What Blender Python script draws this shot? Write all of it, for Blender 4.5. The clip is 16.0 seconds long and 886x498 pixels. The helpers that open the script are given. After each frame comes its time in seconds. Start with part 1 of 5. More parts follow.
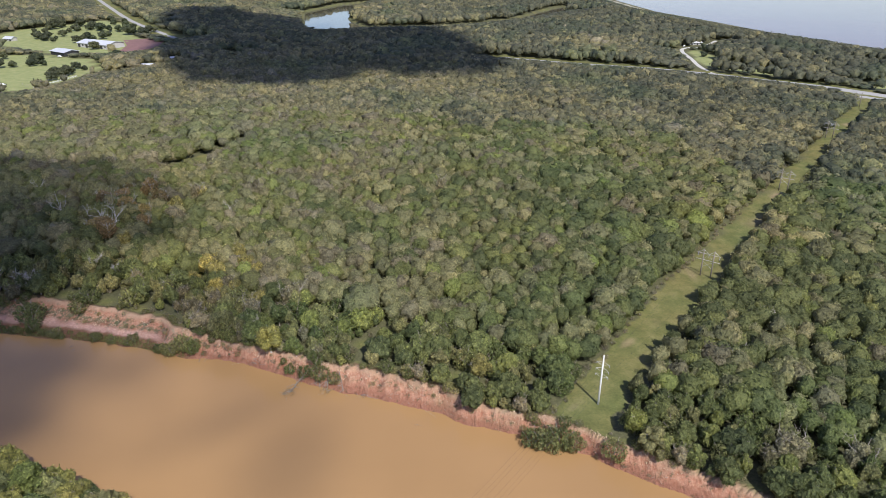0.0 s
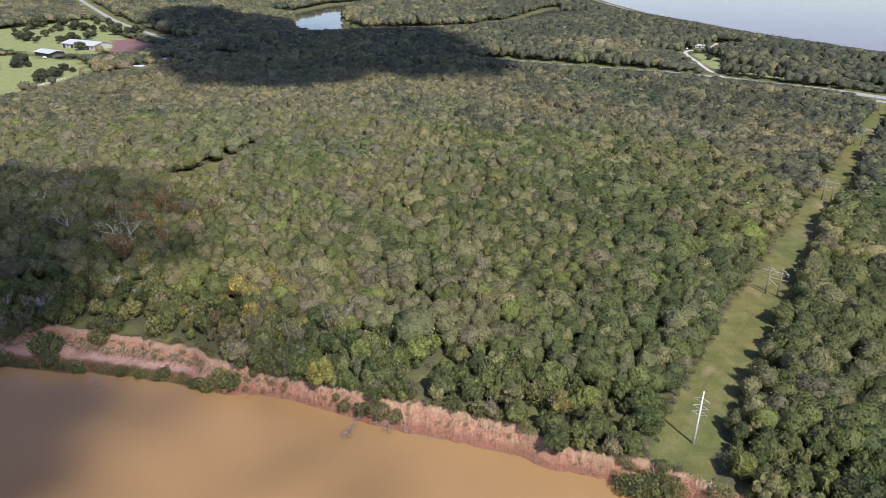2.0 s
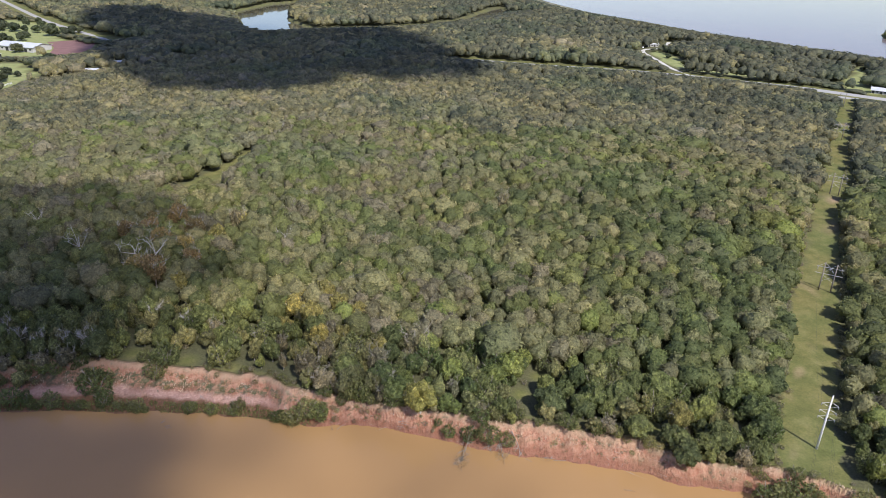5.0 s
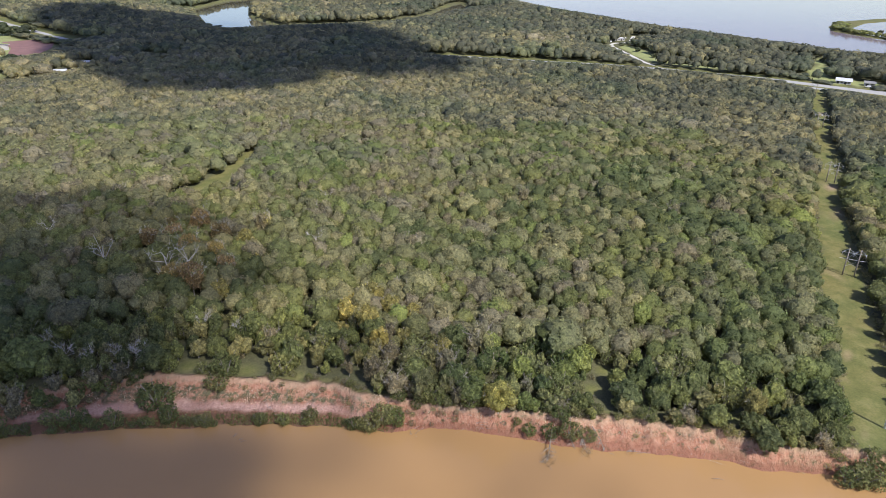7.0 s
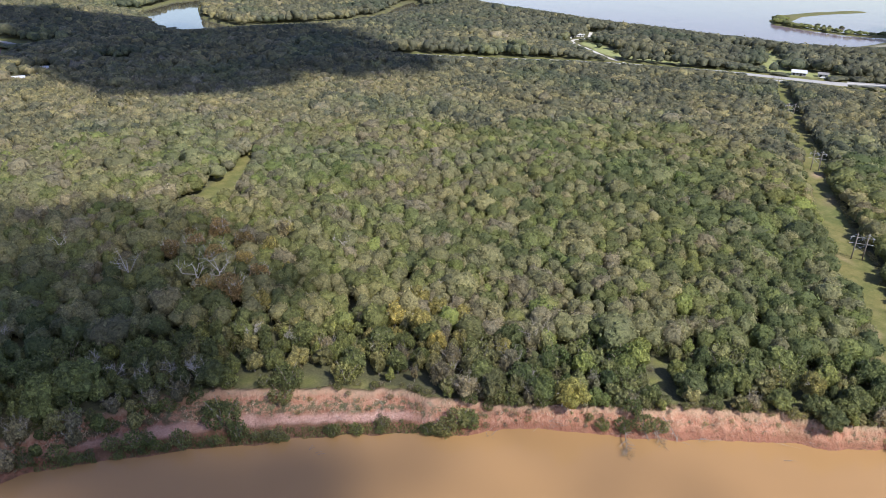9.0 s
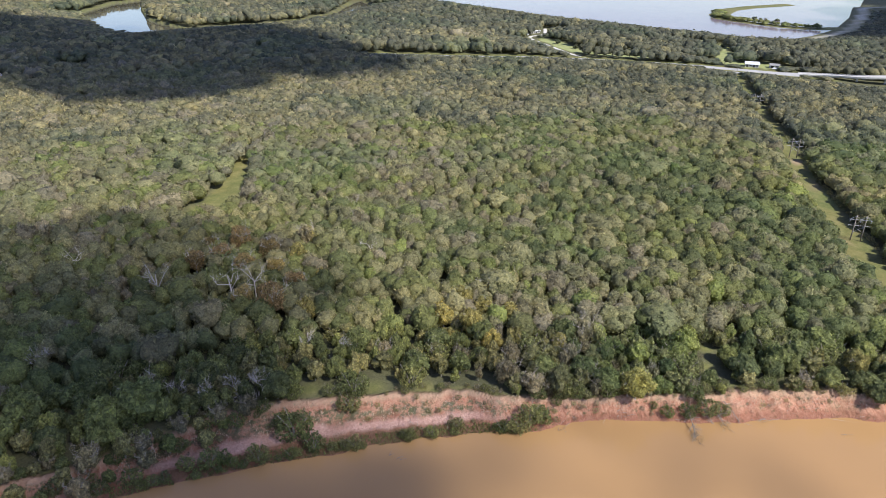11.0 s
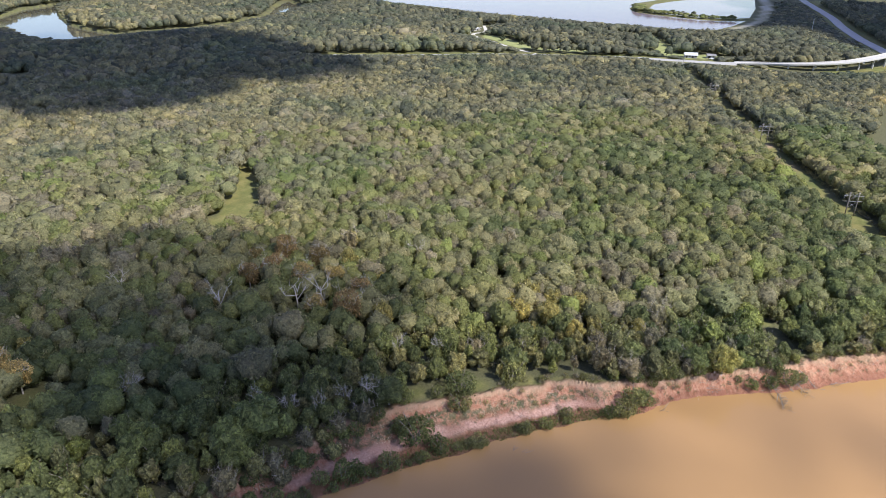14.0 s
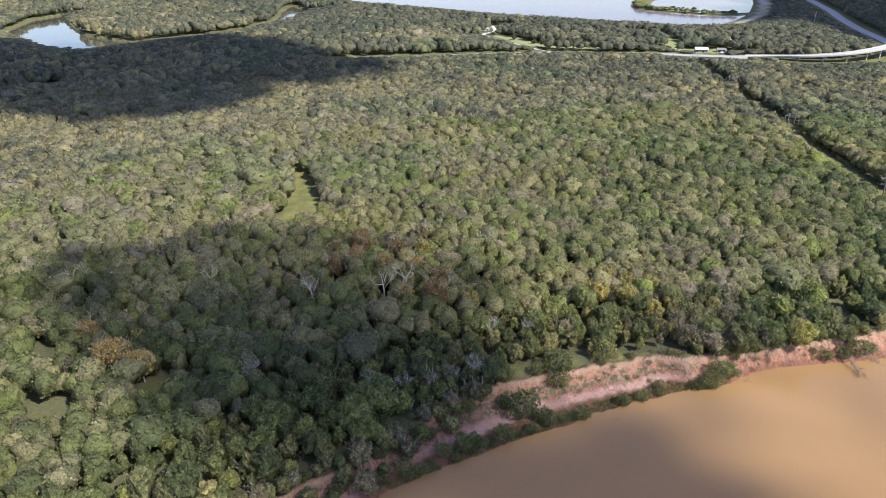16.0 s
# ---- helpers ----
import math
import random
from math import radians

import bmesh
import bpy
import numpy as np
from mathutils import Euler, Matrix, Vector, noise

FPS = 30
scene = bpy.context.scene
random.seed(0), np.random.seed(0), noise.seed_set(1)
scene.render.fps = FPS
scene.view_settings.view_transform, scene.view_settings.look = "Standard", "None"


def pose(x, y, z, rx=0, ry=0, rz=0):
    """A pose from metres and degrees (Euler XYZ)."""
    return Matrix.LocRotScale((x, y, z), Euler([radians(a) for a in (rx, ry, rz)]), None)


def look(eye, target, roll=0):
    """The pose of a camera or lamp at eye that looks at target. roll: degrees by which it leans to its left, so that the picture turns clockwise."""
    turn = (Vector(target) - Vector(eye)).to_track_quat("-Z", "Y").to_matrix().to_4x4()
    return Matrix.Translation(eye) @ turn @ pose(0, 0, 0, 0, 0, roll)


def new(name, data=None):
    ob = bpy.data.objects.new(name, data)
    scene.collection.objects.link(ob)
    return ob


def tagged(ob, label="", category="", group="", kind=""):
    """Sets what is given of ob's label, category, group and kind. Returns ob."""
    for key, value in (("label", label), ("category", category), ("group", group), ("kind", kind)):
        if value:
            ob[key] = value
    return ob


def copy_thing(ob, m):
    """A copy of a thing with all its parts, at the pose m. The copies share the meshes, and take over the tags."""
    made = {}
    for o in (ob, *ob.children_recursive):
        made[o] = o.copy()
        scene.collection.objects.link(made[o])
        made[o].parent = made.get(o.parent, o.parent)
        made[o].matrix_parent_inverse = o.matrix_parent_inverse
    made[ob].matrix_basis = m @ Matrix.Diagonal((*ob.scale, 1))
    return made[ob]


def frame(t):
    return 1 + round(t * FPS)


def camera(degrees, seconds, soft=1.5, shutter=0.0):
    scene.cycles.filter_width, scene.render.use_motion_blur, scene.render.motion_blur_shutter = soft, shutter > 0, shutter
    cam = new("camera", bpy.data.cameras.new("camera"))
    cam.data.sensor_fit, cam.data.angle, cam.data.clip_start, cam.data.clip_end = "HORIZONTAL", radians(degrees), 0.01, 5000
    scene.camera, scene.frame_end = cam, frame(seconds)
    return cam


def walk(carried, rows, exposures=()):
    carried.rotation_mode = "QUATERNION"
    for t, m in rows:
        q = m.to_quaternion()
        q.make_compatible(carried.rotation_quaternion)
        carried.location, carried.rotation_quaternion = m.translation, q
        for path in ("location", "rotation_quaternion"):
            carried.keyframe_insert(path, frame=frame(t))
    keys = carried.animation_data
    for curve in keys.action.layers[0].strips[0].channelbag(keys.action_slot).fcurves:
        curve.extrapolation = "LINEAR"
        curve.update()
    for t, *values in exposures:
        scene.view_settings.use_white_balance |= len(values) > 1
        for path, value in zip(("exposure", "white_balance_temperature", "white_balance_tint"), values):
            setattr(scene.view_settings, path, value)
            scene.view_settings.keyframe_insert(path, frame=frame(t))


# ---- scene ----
cam = camera(65.0, 16.0, soft=0.65)
METRES, EYE, TILT, LEAN, TURN = 270.0, 125.0, -25.0, -0.4, 0.0
ROWS = [
    (0.0, 0.0, 0.0, 0.0, 0.0, 0.0, -0.0),
    (0.5, -0.024, 0.02, 0.0056, -0.27, 0.04, 0.15),
    (1.0, -0.0475, 0.04, 0.0116, -0.58, 0.06, 0.27),
    (1.5, -0.0719, 0.0585, 0.0182, -1.12, 0.04, 0.32),
    (2.0, -0.0979, 0.075, 0.024, -1.87, 0.09, 0.35),
    (2.5, -0.1251, 0.0883, 0.0286, -2.6, 0.12, 0.45),
    (3.0, -0.1536, 0.0992, 0.0323, -3.72, 0.13, 0.74),
    (3.5, -0.1827, 0.1081, 0.0351, -4.84, 0.13, 1.06),
    (4.0, -0.2128, 0.116, 0.0376, -5.89, 0.1, 1.5),
    (6.5, -0.3658, 0.1505, 0.0501, -11.27, -0.56, 3.76),
    (7.0, -0.3962, 0.1578, 0.0534, -12.32, -0.7, 4.22),
    (7.5, -0.4265, 0.1657, 0.057, -13.39, -0.83, 4.71),
    (8.0, -0.4567, 0.1738, 0.0608, -14.64, -0.97, 5.27),
    (8.5, -0.4867, 0.1823, 0.0648, -15.89, -1.13, 5.84),
    (9.0, -0.5164, 0.1912, 0.069, -17.16, -1.31, 6.42),
    (11.5, -0.6633, 0.243, 0.093, -23.57, -2.39, 9.32),
    (12.0, -0.6921, 0.2544, 0.0984, -24.86, -2.63, 9.87),
    (12.5, -0.7207, 0.266, 0.1041, -26.15, -2.89, 10.42),
    (13.0, -0.7491, 0.2782, 0.1099, -27.46, -3.17, 10.96),
    (13.5, -0.7774, 0.2908, 0.1161, -28.73, -3.45, 11.54),
    (14.0, -0.8055, 0.3038, 0.1226, -29.61, -3.63, 11.96),
    (14.5, -0.8342, 0.3139, 0.1278, -29.76, -3.67, 12.37),
    (15.0, -0.8636, 0.32, 0.131, -29.95, -3.72, 12.76),
    (15.5, -0.8935, 0.3229, 0.1327, -30.13, -3.7, 13.12),
    (16.0, -0.9237, 0.3237, 0.1334, -30.39, -3.67, 13.44),
]
walk(cam, [(t, pose(0, 0, EYE, TILT, LEAN, TURN) @ pose(METRES * x, METRES * y, METRES * z, 90 + pitch, roll, yaw)) for t, x, y, z, yaw, pitch, roll in ROWS],
     exposures=[(0.0, 0.20), (8.0, 0.41), (16.0, 0.66)])

# ---- world, sun ----
SUN_TO = Vector((0.42, -0.907, 1.1)).normalized()      # the way to the sun: about 48 degrees high
world = bpy.data.worlds.new("sky")
scene.world = world
world.use_nodes = True
wn = world.node_tree
sky = wn.nodes.new("ShaderNodeTexSky")
sky.sky_type, sky.sun_disc = "NISHITA", False
sky.sun_elevation = math.asin(SUN_TO.z)
sky.sun_rotation = math.atan2(SUN_TO.x, SUN_TO.y)
sky.air_density, sky.dust_density, sky.ozone_density = 1.0, 0.4, 1.2
wn.nodes["Background"].inputs[1].default_value = 0.15
haze = wn.nodes.new("ShaderNodeHueSaturation")      # thin high haze whitens the blue
haze.inputs["Hue"].default_value = 0.524
haze.inputs["Saturation"].default_value = 1.06
wn.links.new(sky.outputs[0], haze.inputs["Color"])
wn.links.new(haze.outputs[0], wn.nodes["Background"].inputs[0])
sun = new("sun", bpy.data.lights.new("sun", "SUN"))
sun.data.energy, sun.data.angle, sun.data.color = 4.65, radians(0.6), (1.0, 0.97, 0.93)
sun.matrix_world = look(SUN_TO * 900, (0, 0, 0))


RIVER_Z, LAKE_Z, POND_Z = -4.8, -2.5, -2.2      # water levels


# ---- materials ----
def nodes_of(name):
    m = bpy.data.materials.new(name)
    m.use_nodes = True
    return m, m.node_tree, m.node_tree.nodes["Principled BSDF"]


def noise_node(nt, scale, detail=4.0, rough=0.55, vec=None):
    n = nt.nodes.new("ShaderNodeTexNoise")
    n.inputs["Scale"].default_value, n.inputs["Detail"].default_value, n.inputs["Roughness"].default_value = scale, detail, rough
    if vec is not None:
        nt.links.new(vec, n.inputs["Vector"])
    return n


def ramp_node(nt, fac, stops, mode="LINEAR"):
    r = nt.nodes.new("ShaderNodeValToRGB")
    r.color_ramp.interpolation = mode
    while len(r.color_ramp.elements) < len(stops):
        r.color_ramp.elements.new(0.5)
    for e, (p, c) in zip(r.color_ramp.elements, stops):
        e.position, e.color = p, (*c, 1)
    nt.links.new(fac, r.inputs[0])
    return r


def mix_node(nt, fac, a, b, mode="MIX"):
    m = nt.nodes.new("ShaderNodeMix")
    m.data_type, m.blend_type = "RGBA", mode
    for socket, v in ((m.inputs[0], fac), (m.inputs[6], a), (m.inputs[7], b)):
        if isinstance(v, (int, float)):
            socket.default_value = v
        elif isinstance(v, tuple):
            socket.default_value = (*v, 1)
        else:
            nt.links.new(v, socket)
    return m.outputs[2]


def position(nt):
    return nt.nodes.new("ShaderNodeNewGeometry").outputs["Position"]


def bump(nt, bsdf, height, strength, distance):
    b = nt.nodes.new("ShaderNodeBump")
    b.inputs["Strength"].default_value, b.inputs["Distance"].default_value = strength, distance
    nt.links.new(height, b.inputs["Height"])
    nt.links.new(b.outputs[0], bsdf.inputs["Normal"])


def surface(name, colour, spread=0.25, scale=1.0, rough=0.7, metal=0.0, relief=0.02):
    """A plain surface with grain and stains at two scales."""
    m, nt, b = nodes_of(name)
    p = position(nt)
    big, small = noise_node(nt, 0.25 * scale, 3, vec=p), noise_node(nt, 6 * scale, 5, vec=p)
    dark, light = tuple(c * (1 - spread) for c in colour), tuple(min(1, c * (1 + spread)) for c in colour)
    c = ramp_node(nt, big.outputs[0], [(0.3, dark), (0.7, light)])
    c = mix_node(nt, 0.35, c.outputs[0], ramp_node(nt, small.outputs[0], [(0.35, dark), (0.65, light)]).outputs[0])
    nt.links.new(c, b.inputs["Base Color"])
    b.inputs["Roughness"].default_value, b.inputs["Metallic"].default_value = rough, metal
    bump(nt, b, small.outputs[0], 0.5, relief)
    return m


GREEN = [(0.0, (0.147, 0.170, 0.078)), (0.4, (0.194, 0.215, 0.088)), (0.8, (0.235, 0.255, 0.099)), (0.95, (0.284, 0.289, 0.101)), (1.0, (0.307, 0.321, 0.103))]
OLIVE = [(0.0, (0.249, 0.241, 0.116)), (0.5, (0.295, 0.278, 0.131)), (1.0, (0.343, 0.315, 0.147))]
GREY = [(0.0, (0.242, 0.210, 0.128)), (0.5, (0.292, 0.253, 0.158)), (1.0, (0.373, 0.324, 0.212))]
GOLD = [(0.0, (0.345, 0.310, 0.122)), (0.5, (0.410, 0.350, 0.124)), (1.0, (0.370, 0.330, 0.126))]
RUST = [(0.0, (0.290, 0.205, 0.108)), (0.5, (0.340, 0.255, 0.118)), (1.0, (0.375, 0.300, 0.125))]
ORANGE = [(0.0, (0.440, 0.320, 0.140)), (1.0, (0.490, 0.370, 0.155))]
# the mixed wood: share of each kind of crown
PALE_OLIVE = [(0.247, 0.242, 0.127), (0.285, 0.273, 0.140), (0.330, 0.303, 0.160)]
PALE_GREY = [(0.236, 0.210, 0.130), (0.276, 0.244, 0.156), (0.350, 0.308, 0.208)]
WOOD = [(0.0, (0.147, 0.166, 0.075)), (0.12, (0.185, 0.204, 0.086)), (0.24, (0.223, 0.236, 0.092)), (0.30, (0.239, 0.248, 0.096)), (0.33, (0.237, 0.276, 0.090)), (0.36, (0.252, 0.248, 0.106)), (0.40, PALE_OLIVE[0]), (0.56, PALE_OLIVE[1]), (0.73, PALE_OLIVE[2]),
        (0.80, PALE_GREY[0]), (0.88, PALE_GREY[1]), (0.95, PALE_GREY[2]), (0.985, PALE_GREY[1]), (0.999, GOLD[2][1])]


def foliage(name, stops, per_tree, spread=0.45, flecks=1.0, boughs=0.13):
    """Leaves: a colour for each tree (its object's random number or the wood's own tree number), patches over the land, and flecks from clump to clump."""
    m, nt, b = nodes_of(name)
    p = position(nt)
    if per_tree == "object":
        r = nt.nodes.new("ShaderNodeObjectInfo").outputs["Random"]
    else:
        at = nt.nodes.new("ShaderNodeAttribute")
        at.attribute_name = "tree"
        r = at.outputs["Fac"]
    c = ramp_node(nt, r, stops).outputs[0]
    own = nt.nodes.new("ShaderNodeTexWhiteNoise")
    own.noise_dimensions = "1D"
    times = nt.nodes.new("ShaderNodeMath")
    times.operation = "MULTIPLY"
    times.inputs[1].default_value = 913.0
    nt.links.new(r, times.inputs[0])
    nt.links.new(times.outputs[0], own.inputs["W"])
    c = mix_node(nt, 1.0, c, ramp_node(nt, own.outputs["Value"], [(0.0, (0.76, 0.78, 0.80)), (0.5, (0.98, 0.98, 0.98)), (1.0, (1.22, 1.21, 1.18))]).outputs[0], "MULTIPLY")
    land = noise_node(nt, 0.011, 3, vec=p)
    tint = ramp_node(nt, land.outputs[0], [(0.36, (0.84, 0.95, 0.88)), (0.5, (1.0, 1.0, 1.0)), (0.64, (1.15, 1.11, 1.0))])
    c = mix_node(nt, 1.0, c, tint.outputs[0], "MULTIPLY")
    isl = nt.nodes.new("ShaderNodeNewGeometry").outputs["Random Per Island"]
    fleck = ramp_node(nt, isl, [(0.0, (1 - spread * 0.8,) * 3), (0.6, (1.0, 1.0, 1.0)), (1.0, (1 + spread * 1.15, 1 + spread * 1.05, 1 + spread * 0.85))])
    loose = nt.nodes.new("ShaderNodeAttribute")
    loose.attribute_name = "spray"
    c = mix_node(nt, loose.outputs["Fac"], c, fleck.outputs[0], "MULTIPLY")
    grain = noise_node(nt, 1.5, 4, 0.75, vec=p)
    c = mix_node(nt, 1.0, c, ramp_node(nt, grain.outputs[0], [(0.36, (1 - 0.42 * flecks, 1 - 0.40 * flecks, 1 - 0.38 * flecks)), (0.5, (1.0, 1.0, 1.0)), (0.64, (1 + 0.50 * flecks, 1 + 0.46 * flecks, 1 + 0.38 * flecks))]).outputs[0], "MULTIPLY")
    bough = noise_node(nt, 0.35, 2, 0.6, vec=p)
    c = mix_node(nt, 1.0, c, ramp_node(nt, bough.outputs[0], [(0.34, (1 - boughs, 1 - boughs * 0.8, 1 - boughs * 0.7)), (0.5, (1.0, 1.0, 1.0)), (0.66, (1 + boughs, 1 + boughs * 0.85, 1 + boughs * 0.5))]).outputs[0], "MULTIPLY")
    bump(nt, b, grain.outputs[0], 0.7, 0.7)
    nt.links.new(c, b.inputs["Base Color"])
    b.inputs["Roughness"].default_value = 0.62
    b.inputs["Specular IOR Level"].default_value = 0.25
    tr = nt.nodes.new("ShaderNodeBsdfTranslucent")
    nt.links.new(c, tr.inputs[0])
    mx = nt.nodes.new("ShaderNodeMixShader")
    mx.inputs[0].default_value = 0.5
    nt.links.new(b.outputs[0], mx.inputs[1])
    nt.links.new(tr.outputs[0], mx.inputs[2])
    nt.links.new(mx.outputs[0], nt.nodes["Material Output"].inputs[0])
    return m


def water(name, colour, rough, wave, strength, gloss=0.5):
    m, nt, b = nodes_of(name)
    p = position(nt)
    c = ramp_node(nt, noise_node(nt, 0.02, 3, vec=p).outputs[0], [(0.3, tuple(v * 0.93 for v in colour)), (0.7, tuple(v * 1.06 for v in colour))])
    nt.links.new(c.outputs[0], b.inputs["Base Color"])
    b.inputs["Roughness"].default_value, b.inputs["IOR"].default_value, b.inputs["Specular IOR Level"].default_value = rough, 1.33, gloss
    bump(nt, b, noise_node(nt, wave, 4, vec=p).outputs[0], strength, 0.05)
    return m


def ground_material():
    """Leaf litter, mown grass, red clay and sand, mixed by the land's own cover."""
    m, nt, b = nodes_of("ground_cover")
    p = position(nt)

    def cover(name):
        a = nt.nodes.new("ShaderNodeAttribute")
        a.attribute_name = name
        return a.outputs["Fac"]
    fine, mid, big = noise_node(nt, 1.6, 6, 0.65, p), noise_node(nt, 0.16, 5, 0.6, p), noise_node(nt, 0.03, 4, 0.55, p)
    litter = ramp_node(nt, fine.outputs[0], [(0.3, (0.070, 0.072, 0.036)), (0.7, (0.140, 0.134, 0.070))]).outputs[0]
    grass = ramp_node(nt, mid.outputs[0], [(0.30, (0.108, 0.116, 0.044)), (0.5, (0.150, 0.150, 0.060)), (0.72, (0.208, 0.190, 0.088))]).outputs[0]
    grass = mix_node(nt, 0.5, grass, mix_node(nt, 1.0, grass, ramp_node(nt, fine.outputs[0], [(0.25, (0.5, 0.55, 0.5)), (0.75, (1.5, 1.45, 1.3))]).outputs[0], "MULTIPLY"))
    grass = mix_node(nt, 1.0, grass, ramp_node(nt, big.outputs[0], [(0.35, (0.85, 0.95, 0.85)), (0.65, (1.15, 1.05, 1.0))]).outputs[0], "MULTIPLY")
    # clay: streaked down the bank
    st = nt.nodes.new("ShaderNodeMapping")
    st.inputs["Scale"].default_value = (1.3, 0.5, 0.22)
    nt.links.new(p, st.inputs[0])
    lines = noise_node(nt, 1.0, 6, 0.7, st.outputs[0])
    blot = noise_node(nt, 0.7, 6, 0.7, p)
    half = nt.nodes.new("ShaderNodeMix")
    half.data_type = "FLOAT"
    half.inputs[0].default_value = 0.55
    nt.links.new(lines.outputs[0], half.inputs[2])
    nt.links.new(blot.outputs[0], half.inputs[3])
    streak = half
    clay = ramp_node(nt, streak.outputs[0], [(0.28, (0.27, 0.105, 0.066)), (0.43, (0.44, 0.205, 0.130)), (0.57, (0.55, 0.300, 0.200)), (0.72, (0.60, 0.415, 0.285))]).outputs[0]
    sum_node = nt.nodes.new("ShaderNodeMath")
    sum_node.operation = "ADD"
    nt.links.new(noise_node(nt, 0.5, 6, 0.75, p).outputs[0], sum_node.inputs[0])
    nt.links.new(cover("weed"), sum_node.inputs[1])
    weed = ramp_node(nt, sum_node.outputs[0], [(0.60, (0, 0, 0)), (0.72, (1, 1, 1))]).outputs[0]
    scrub = ramp_node(nt, noise_node(nt, 1.1, 5, 0.7, p).outputs[0], [(0.3, (0.10, 0.105, 0.05)), (0.5, (0.17, 0.155, 0.085)), (0.7, (0.24, 0.20, 0.14))]).outputs[0]
    clay = mix_node(nt, ramp_node(nt, noise_node(nt, 0.13, 4, 0.6, p).outputs[0], [(0.50, (0, 0, 0)), (0.68, (0.8, 0.8, 0.8))]).outputs[0], clay, mix_node(nt, 0.5, clay, (0.27, 0.22, 0.13)))
    clay = mix_node(nt, weed, clay, scrub)
    sep = nt.nodes.new("ShaderNodeSeparateXYZ")
    nt.links.new(p, sep.inputs[0])
    foot = nt.nodes.new("ShaderNodeMapRange")
    foot.inputs[1].default_value, foot.inputs[2].default_value, foot.inputs[3].default_value, foot.inputs[4].default_value = RIVER_Z + 0.9, RIVER_Z + 2.0, 1.0, 0.0
    nt.links.new(sep.outputs[2], foot.inputs[0])
    clay = mix_node(nt, foot.outputs[0], clay, mix_node(nt, 0.6, clay, (0.26, 0.105, 0.065)))
    crest = nt.nodes.new("ShaderNodeMapRange")      # a tan silt layer caps the clay
    crest.inputs[1].default_value, crest.inputs[2].default_value, crest.inputs[3].default_value, crest.inputs[4].default_value = -1.5, -0.5, 0.0, 0.6
    nt.links.new(sep.outputs[2], crest.inputs[0])
    clay = mix_node(nt, crest.outputs[0], clay, mix_node(nt, 0.25, (0.58, 0.43, 0.29), clay))
    sand = ramp_node(nt, fine.outputs[0], [(0.3, (0.52, 0.290, 0.225)), (0.7, (0.72, 0.470, 0.370))]).outputs[0]
    gravel = ramp_node(nt, fine.outputs[0], [(0.3, (0.42, 0.38, 0.32)), (0.7, (0.62, 0.58, 0.50))]).outputs[0]
    meadow = ramp_node(nt, mid.outputs[0], [(0.30, (0.205, 0.232, 0.092)), (0.5, (0.255, 0.275, 0.112)), (0.72, (0.315, 0.310, 0.140))]).outputs[0]
    grass = mix_node(nt, cover("meadow"), grass, meadow)
    c = mix_node(nt, cover("grass"), litter, grass)
    c = mix_node(nt, cover("clay"), c, clay)
    c = mix_node(nt, cover("sand"), c, sand)
    c = mix_node(nt, cover("gravel"), c, gravel)
    nt.links.new(c, b.inputs["Base Color"])
    b.inputs["Roughness"].default_value = 0.9
    b.inputs["Specular IOR Level"].default_value = 0.15
    rough = nt.nodes.new("ShaderNodeMath")
    rough.operation = "MULTIPLY"
    nt.links.new(streak.outputs[0], rough.inputs[0])
    nt.links.new(cover("clay"), rough.inputs[1])
    gully = nt.nodes.new("ShaderNodeBump")
    gully.inputs["Strength"].default_value, gully.inputs["Distance"].default_value = 1.0, 2.2
    nt.links.new(rough.outputs[0], gully.inputs["Height"])
    bump(nt, b, fine.outputs[0], 0.9, 0.25)
    nt.links.new(gully.outputs[0], b.inputs["Normal"].links[0].from_node.inputs["Normal"])
    return m


def cloud_material():
    """Vapour: thin at the rim, thick in the heart."""
    m, nt, b = nodes_of("cloud_vapour")
    a = nt.nodes.new("ShaderNodeAttribute")
    a.attribute_name = "vapour"
    d = nt.nodes.new("ShaderNodeBsdfDiffuse")
    d.inputs[0].default_value = (0.9, 0.9, 0.92, 1)
    tl = nt.nodes.new("ShaderNodeBsdfTranslucent")
    tl.inputs[0].default_value = (0.9, 0.9, 0.92, 1)
    body = nt.nodes.new("ShaderNodeMixShader")
    body.inputs[0].default_value = 0.3
    nt.links.new(d.outputs[0], body.inputs[1])
    nt.links.new(tl.outputs[0], body.inputs[2])
    tp = nt.nodes.new("ShaderNodeBsdfTransparent")
    mx = nt.nodes.new("ShaderNodeMixShader")
    nt.links.new(a.outputs["Fac"], mx.inputs[0])
    nt.links.new(tp.outputs[0], mx.inputs[1])
    nt.links.new(body.outputs[0], mx.inputs[2])
    nt.links.new(mx.outputs[0], nt.nodes["Material Output"].inputs[0])
    return m


M_GREEN, M_OLIVE, M_GREY = foliage("green_leaves", GREEN, "object"), foliage("olive_leaves", OLIVE, "object"), foliage("grey_moss_leaves", GREY, "object")
M_GOLD, M_RUST = foliage("yellow_leaves", GOLD, "object"), foliage("rust_leaves", RUST, "object")
M_ORANGE = foliage("orange_sycamore_leaves", ORANGE, "object")
M_SCRUB = foliage("willow_leaves", [(0.0, (0.180, 0.208, 0.082)), (1.0, (0.285, 0.278, 0.122))], "object")
M_REED = foliage("dry_reeds", [(0.0, (0.205, 0.180, 0.085)), (1.0, (0.310, 0.250, 0.140))], "object")
M_WOOD = foliage("mixed_wood_leaves", WOOD, "wood", 0.28, 0.85)
